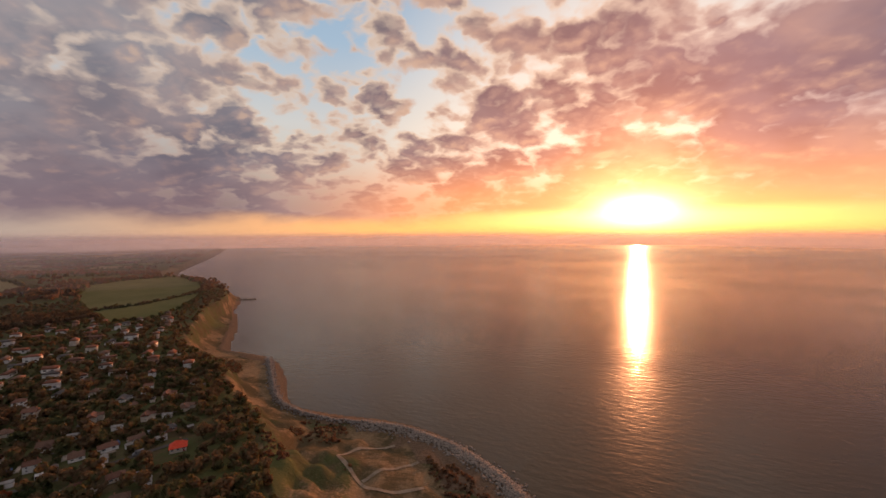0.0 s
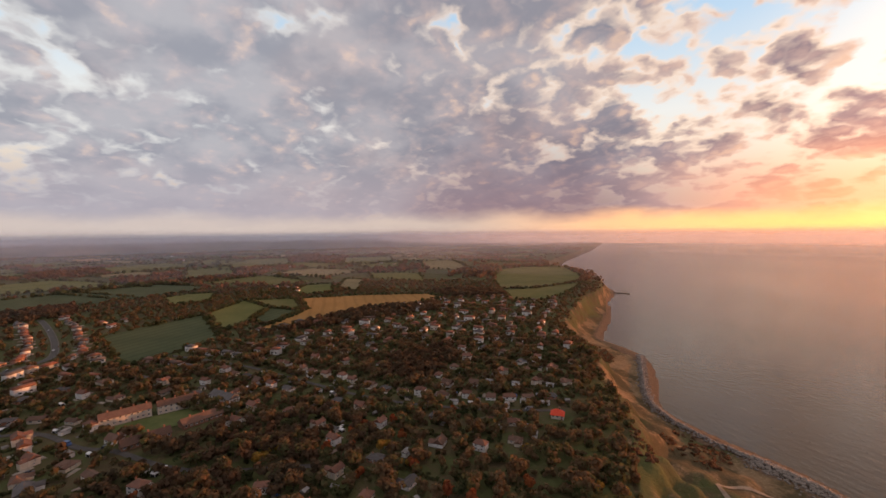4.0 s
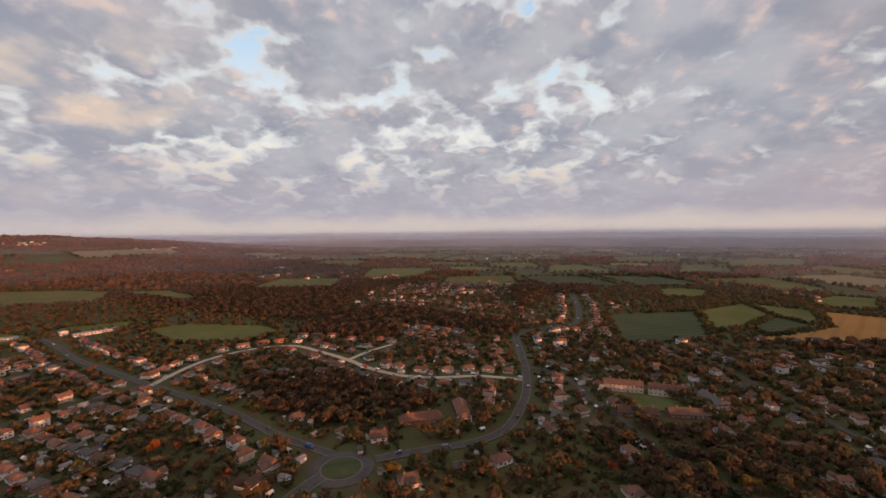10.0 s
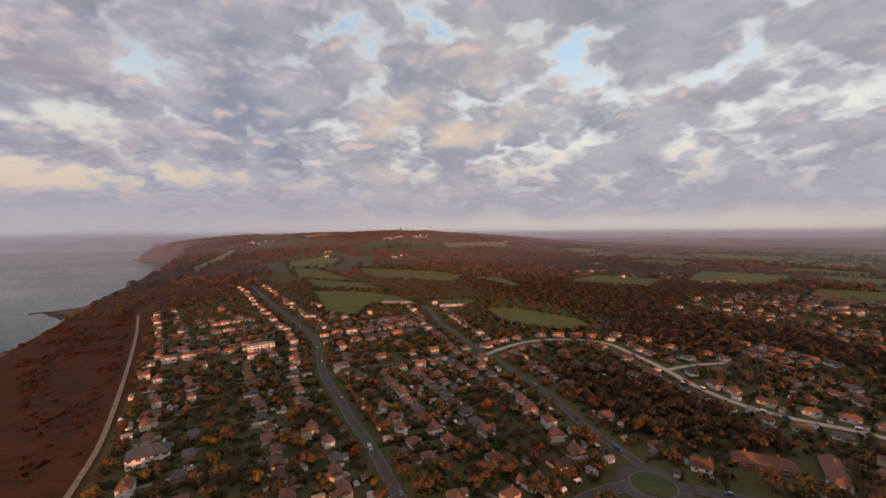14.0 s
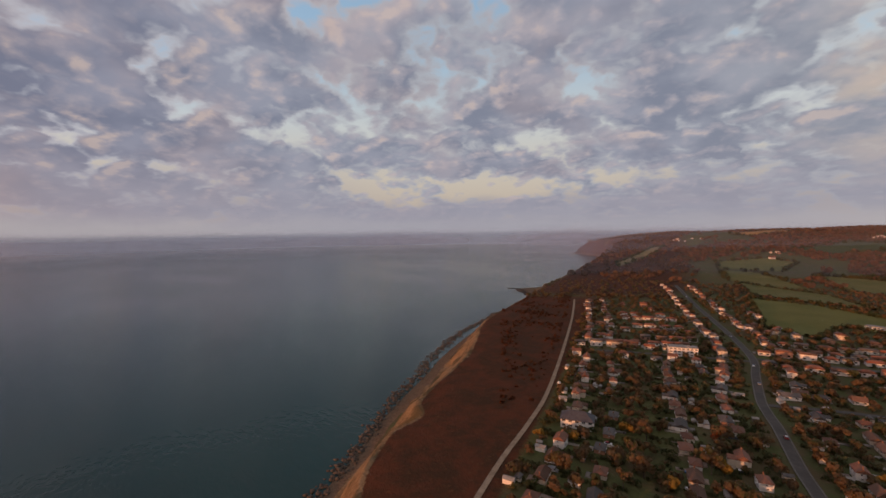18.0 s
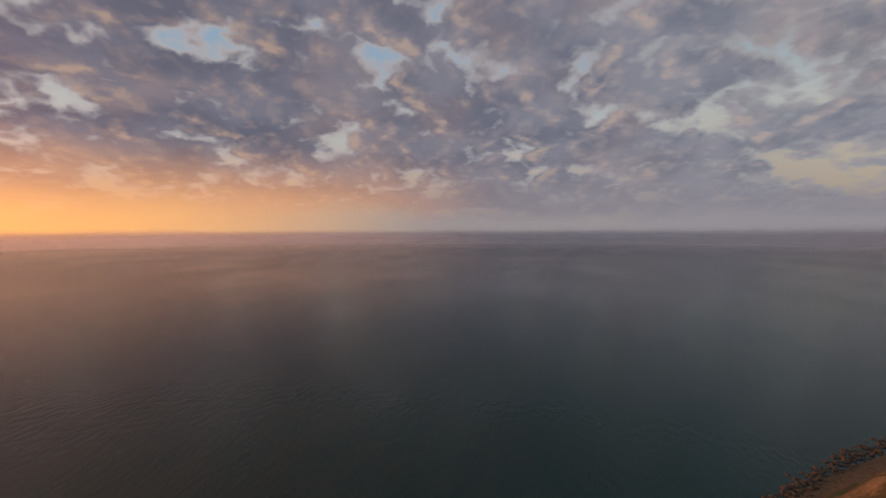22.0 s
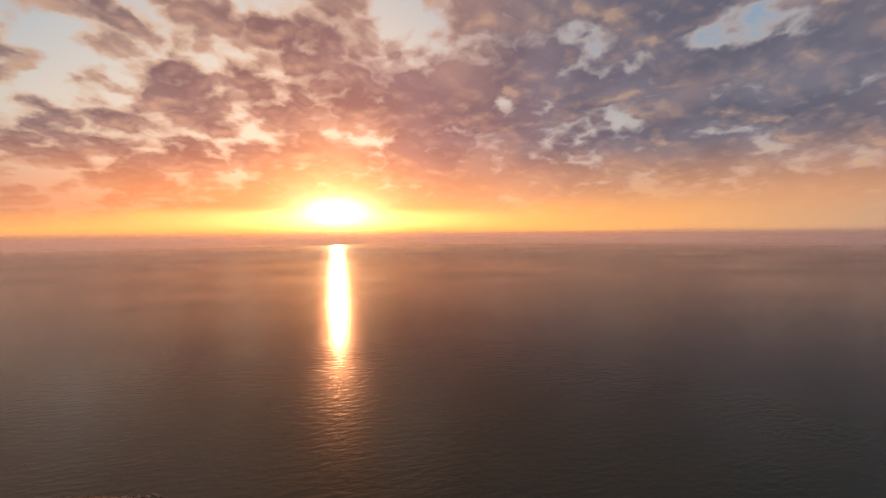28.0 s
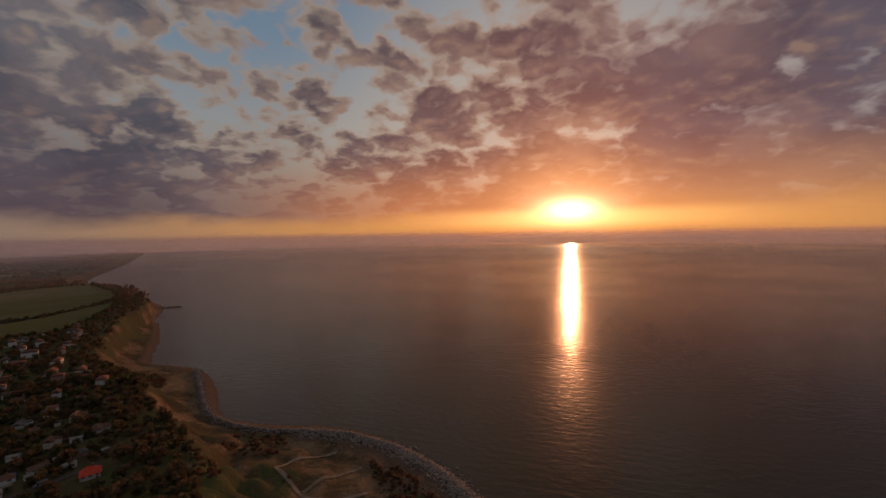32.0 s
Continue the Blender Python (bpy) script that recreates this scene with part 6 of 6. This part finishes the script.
SHEDS = [shed("small timber garden shed with a felt roof", 3.2, 2.4, 2.0, M_TIMBER, M_FLAT), shed("white garage with a pale roof beside a house", 5.5, 3.2, 2.3, W_WHITE, M_FLAT),
         shed("cream garden room with a grey roof", 4.2, 3.0, 2.2, W_CREAM, R_GREY)]
rr = random.Random(5)
for hx_, hy_, turn, _ in SPOTS[:200]:
    a = radians(turn)
    u, v_ = rr.choice((-1, 1)) * rr.uniform(9, 12), rr.uniform(7, 13)
    x, y = hx_ + u * math.cos(a) - v_ * math.sin(a), hy_ + u * math.sin(a) + v_ * math.cos(a)
    if np.min((HOUSE_XY[:, 0] - x) ** 2 + (HOUSE_XY[:, 1] - y) ** 2) > 64 and min(away(l, x, y)[0] for l in ROAD_LINES) > 5:
        copy_thing(rr.choice(SHEDS), pose(x, y, float(high(x, y)[0]) + 0.25, 0, 0, turn + rr.choice((0, 90))))
for ob in SHEDS:
    for o in (*ob.children_recursive, ob):
        bpy.data.objects.remove(o)



# ---------------------------------------------------------------- drives, patios and plot hedges
def slabs(spots, name, label, stone, u0, u1, v0, v1, chance, seed):
    """Pale paved rectangles beside houses, each with an edge of its own, in one mesh."""
    rr = random.Random(seed)
    verts, faces = [], []
    for hx_, hy_, turn, _ in spots:
        if rr.random() > chance:
            continue
        a = radians(turn)
        du, dv = rr.uniform(-1.5, 1.5), rr.uniform(-1, 1)
        ring = [(u0 + du, v0), (u1 + du, v0), (u1 + du, v1 + dv), (u0 + du, v1 + dv)]
        pts = [(hx_ + u * math.cos(a) - q * math.sin(a), hy_ + u * math.sin(a) + q * math.cos(a)) for u, q in ring]
        z = high(np.array([p[0] for p in pts]), np.array([p[1] for p in pts])) + 0.22
        n = len(verts)
        verts += [(p[0], p[1], h) for p, h in zip(pts, z)] + [(p[0], p[1], h - 0.5) for p, h in zip(pts, z)]
        faces += [(n, n + 1, n + 2, n + 3)] + [(n + k, n + 4 + k, n + 4 + (k + 1) % 4, n + (k + 1) % 4) for k in range(4)]
    tagged(new(name, arrays(name, verts, faces, [stone])), label, "paving", kind="stuff")


M_PATIO = island_palette("patio_slabs", [(0.34, 0.29, 0.23), (0.22, 0.19, 0.16), (0.42, 0.36, 0.29), (0.16, 0.135, 0.115), (0.30, 0.22, 0.17)], 0.9)
NEARER = SPOTS[:700]
slabs(NEARER, "driveways", "paved and gravel driveways beside the houses", M_PATIO, 4.2, 6.8, -9, -1.5, 0.8, 3)
slabs(NEARER, "patios", "pale paved patios behind the houses", M_PATIO, -4.0, 1.0, 3.6, 6.4, 0.6, 4)

rs = np.random.RandomState(51)
px, py = [], []
for hx_, hy_, turn, _ in SPOTS[:420]:
    a = radians(turn)
    for side in (-9.0, 9.0):
        if rs.rand() < 0.3:
            continue
        q = np.arange(-12, 16, 1.7) + rs.uniform(-0.4, 0.4)
        u = side + rs.normal(0, 0.25, len(q))
        px.append(hx_ + u * math.cos(a) - q * math.sin(a))
        py.append(hy_ + u * math.sin(a) + q * math.cos(a))
px, py = np.concatenate(px), np.concatenate(py)
ok = inside(UPLAND, px, py)
for l, clear in zip(ROAD_LINES, CLEAR):
    ok &= away(l, px, py) > 5.0
for hx_, hy_, _, _ in SPOTS[:420]:
    ok &= (px - hx_) ** 2 + (py - hy_) ** 2 > 36
px, py = px[ok], py[ok]
plant(px, py, rs.uniform(0.7, 1.15, len(px)), rs, [leaves(130 + k, 7, 1.1, 1.9, 0.75, 3, 0.02) for k in range(5)], "clipped hedges between the garden plots", "plot_hedges", M_HEDGE, 0.3)


def greenhouse():
    root = tagged(new("greenhouse"), "small white-framed glass greenhouse in a garden", "greenhouse", group="greenhouses")
    bm = bmesh.new()
    box(bm, -1.5, 1.5, -1.1, 1.1, 0, 1.7)
    part("glazing", bm, M_GLASS, root)
    part("roof", roof_mesh(3.0, 2.2, 1.7, 0.7, False, 0.08), M_FRAME, root, "white glazed roof")
    for x in (-1.5, 1.5):
        for y in (-1.1, 1.1):
            bm = bmesh.new()
            box(bm, x - 0.06, x + 0.06, y - 0.06, y + 0.06, 0, 1.75)
            part("post", bm, M_FRAME, root)
    return root


first = greenhouse()
rr = random.Random(8)
for hx_, hy_, turn, _ in SPOTS[3:240:5]:
    a = radians(turn)
    u, q = rr.uniform(-6, 6), rr.uniform(11, 15)
    x, y = hx_ + u * math.cos(a) - q * math.sin(a), hy_ + u * math.sin(a) + q * math.cos(a)
    if np.min((HOUSE_XY[:, 0] - x) ** 2 + (HOUSE_XY[:, 1] - y) ** 2) > 64 and inside(UPLAND, x, y)[0]:
        copy_thing(first, pose(x, y, float(high(x, y)[0]) + 0.1, 0, 0, turn))
for o in (*first.children_recursive, first):
    bpy.data.objects.remove(o)
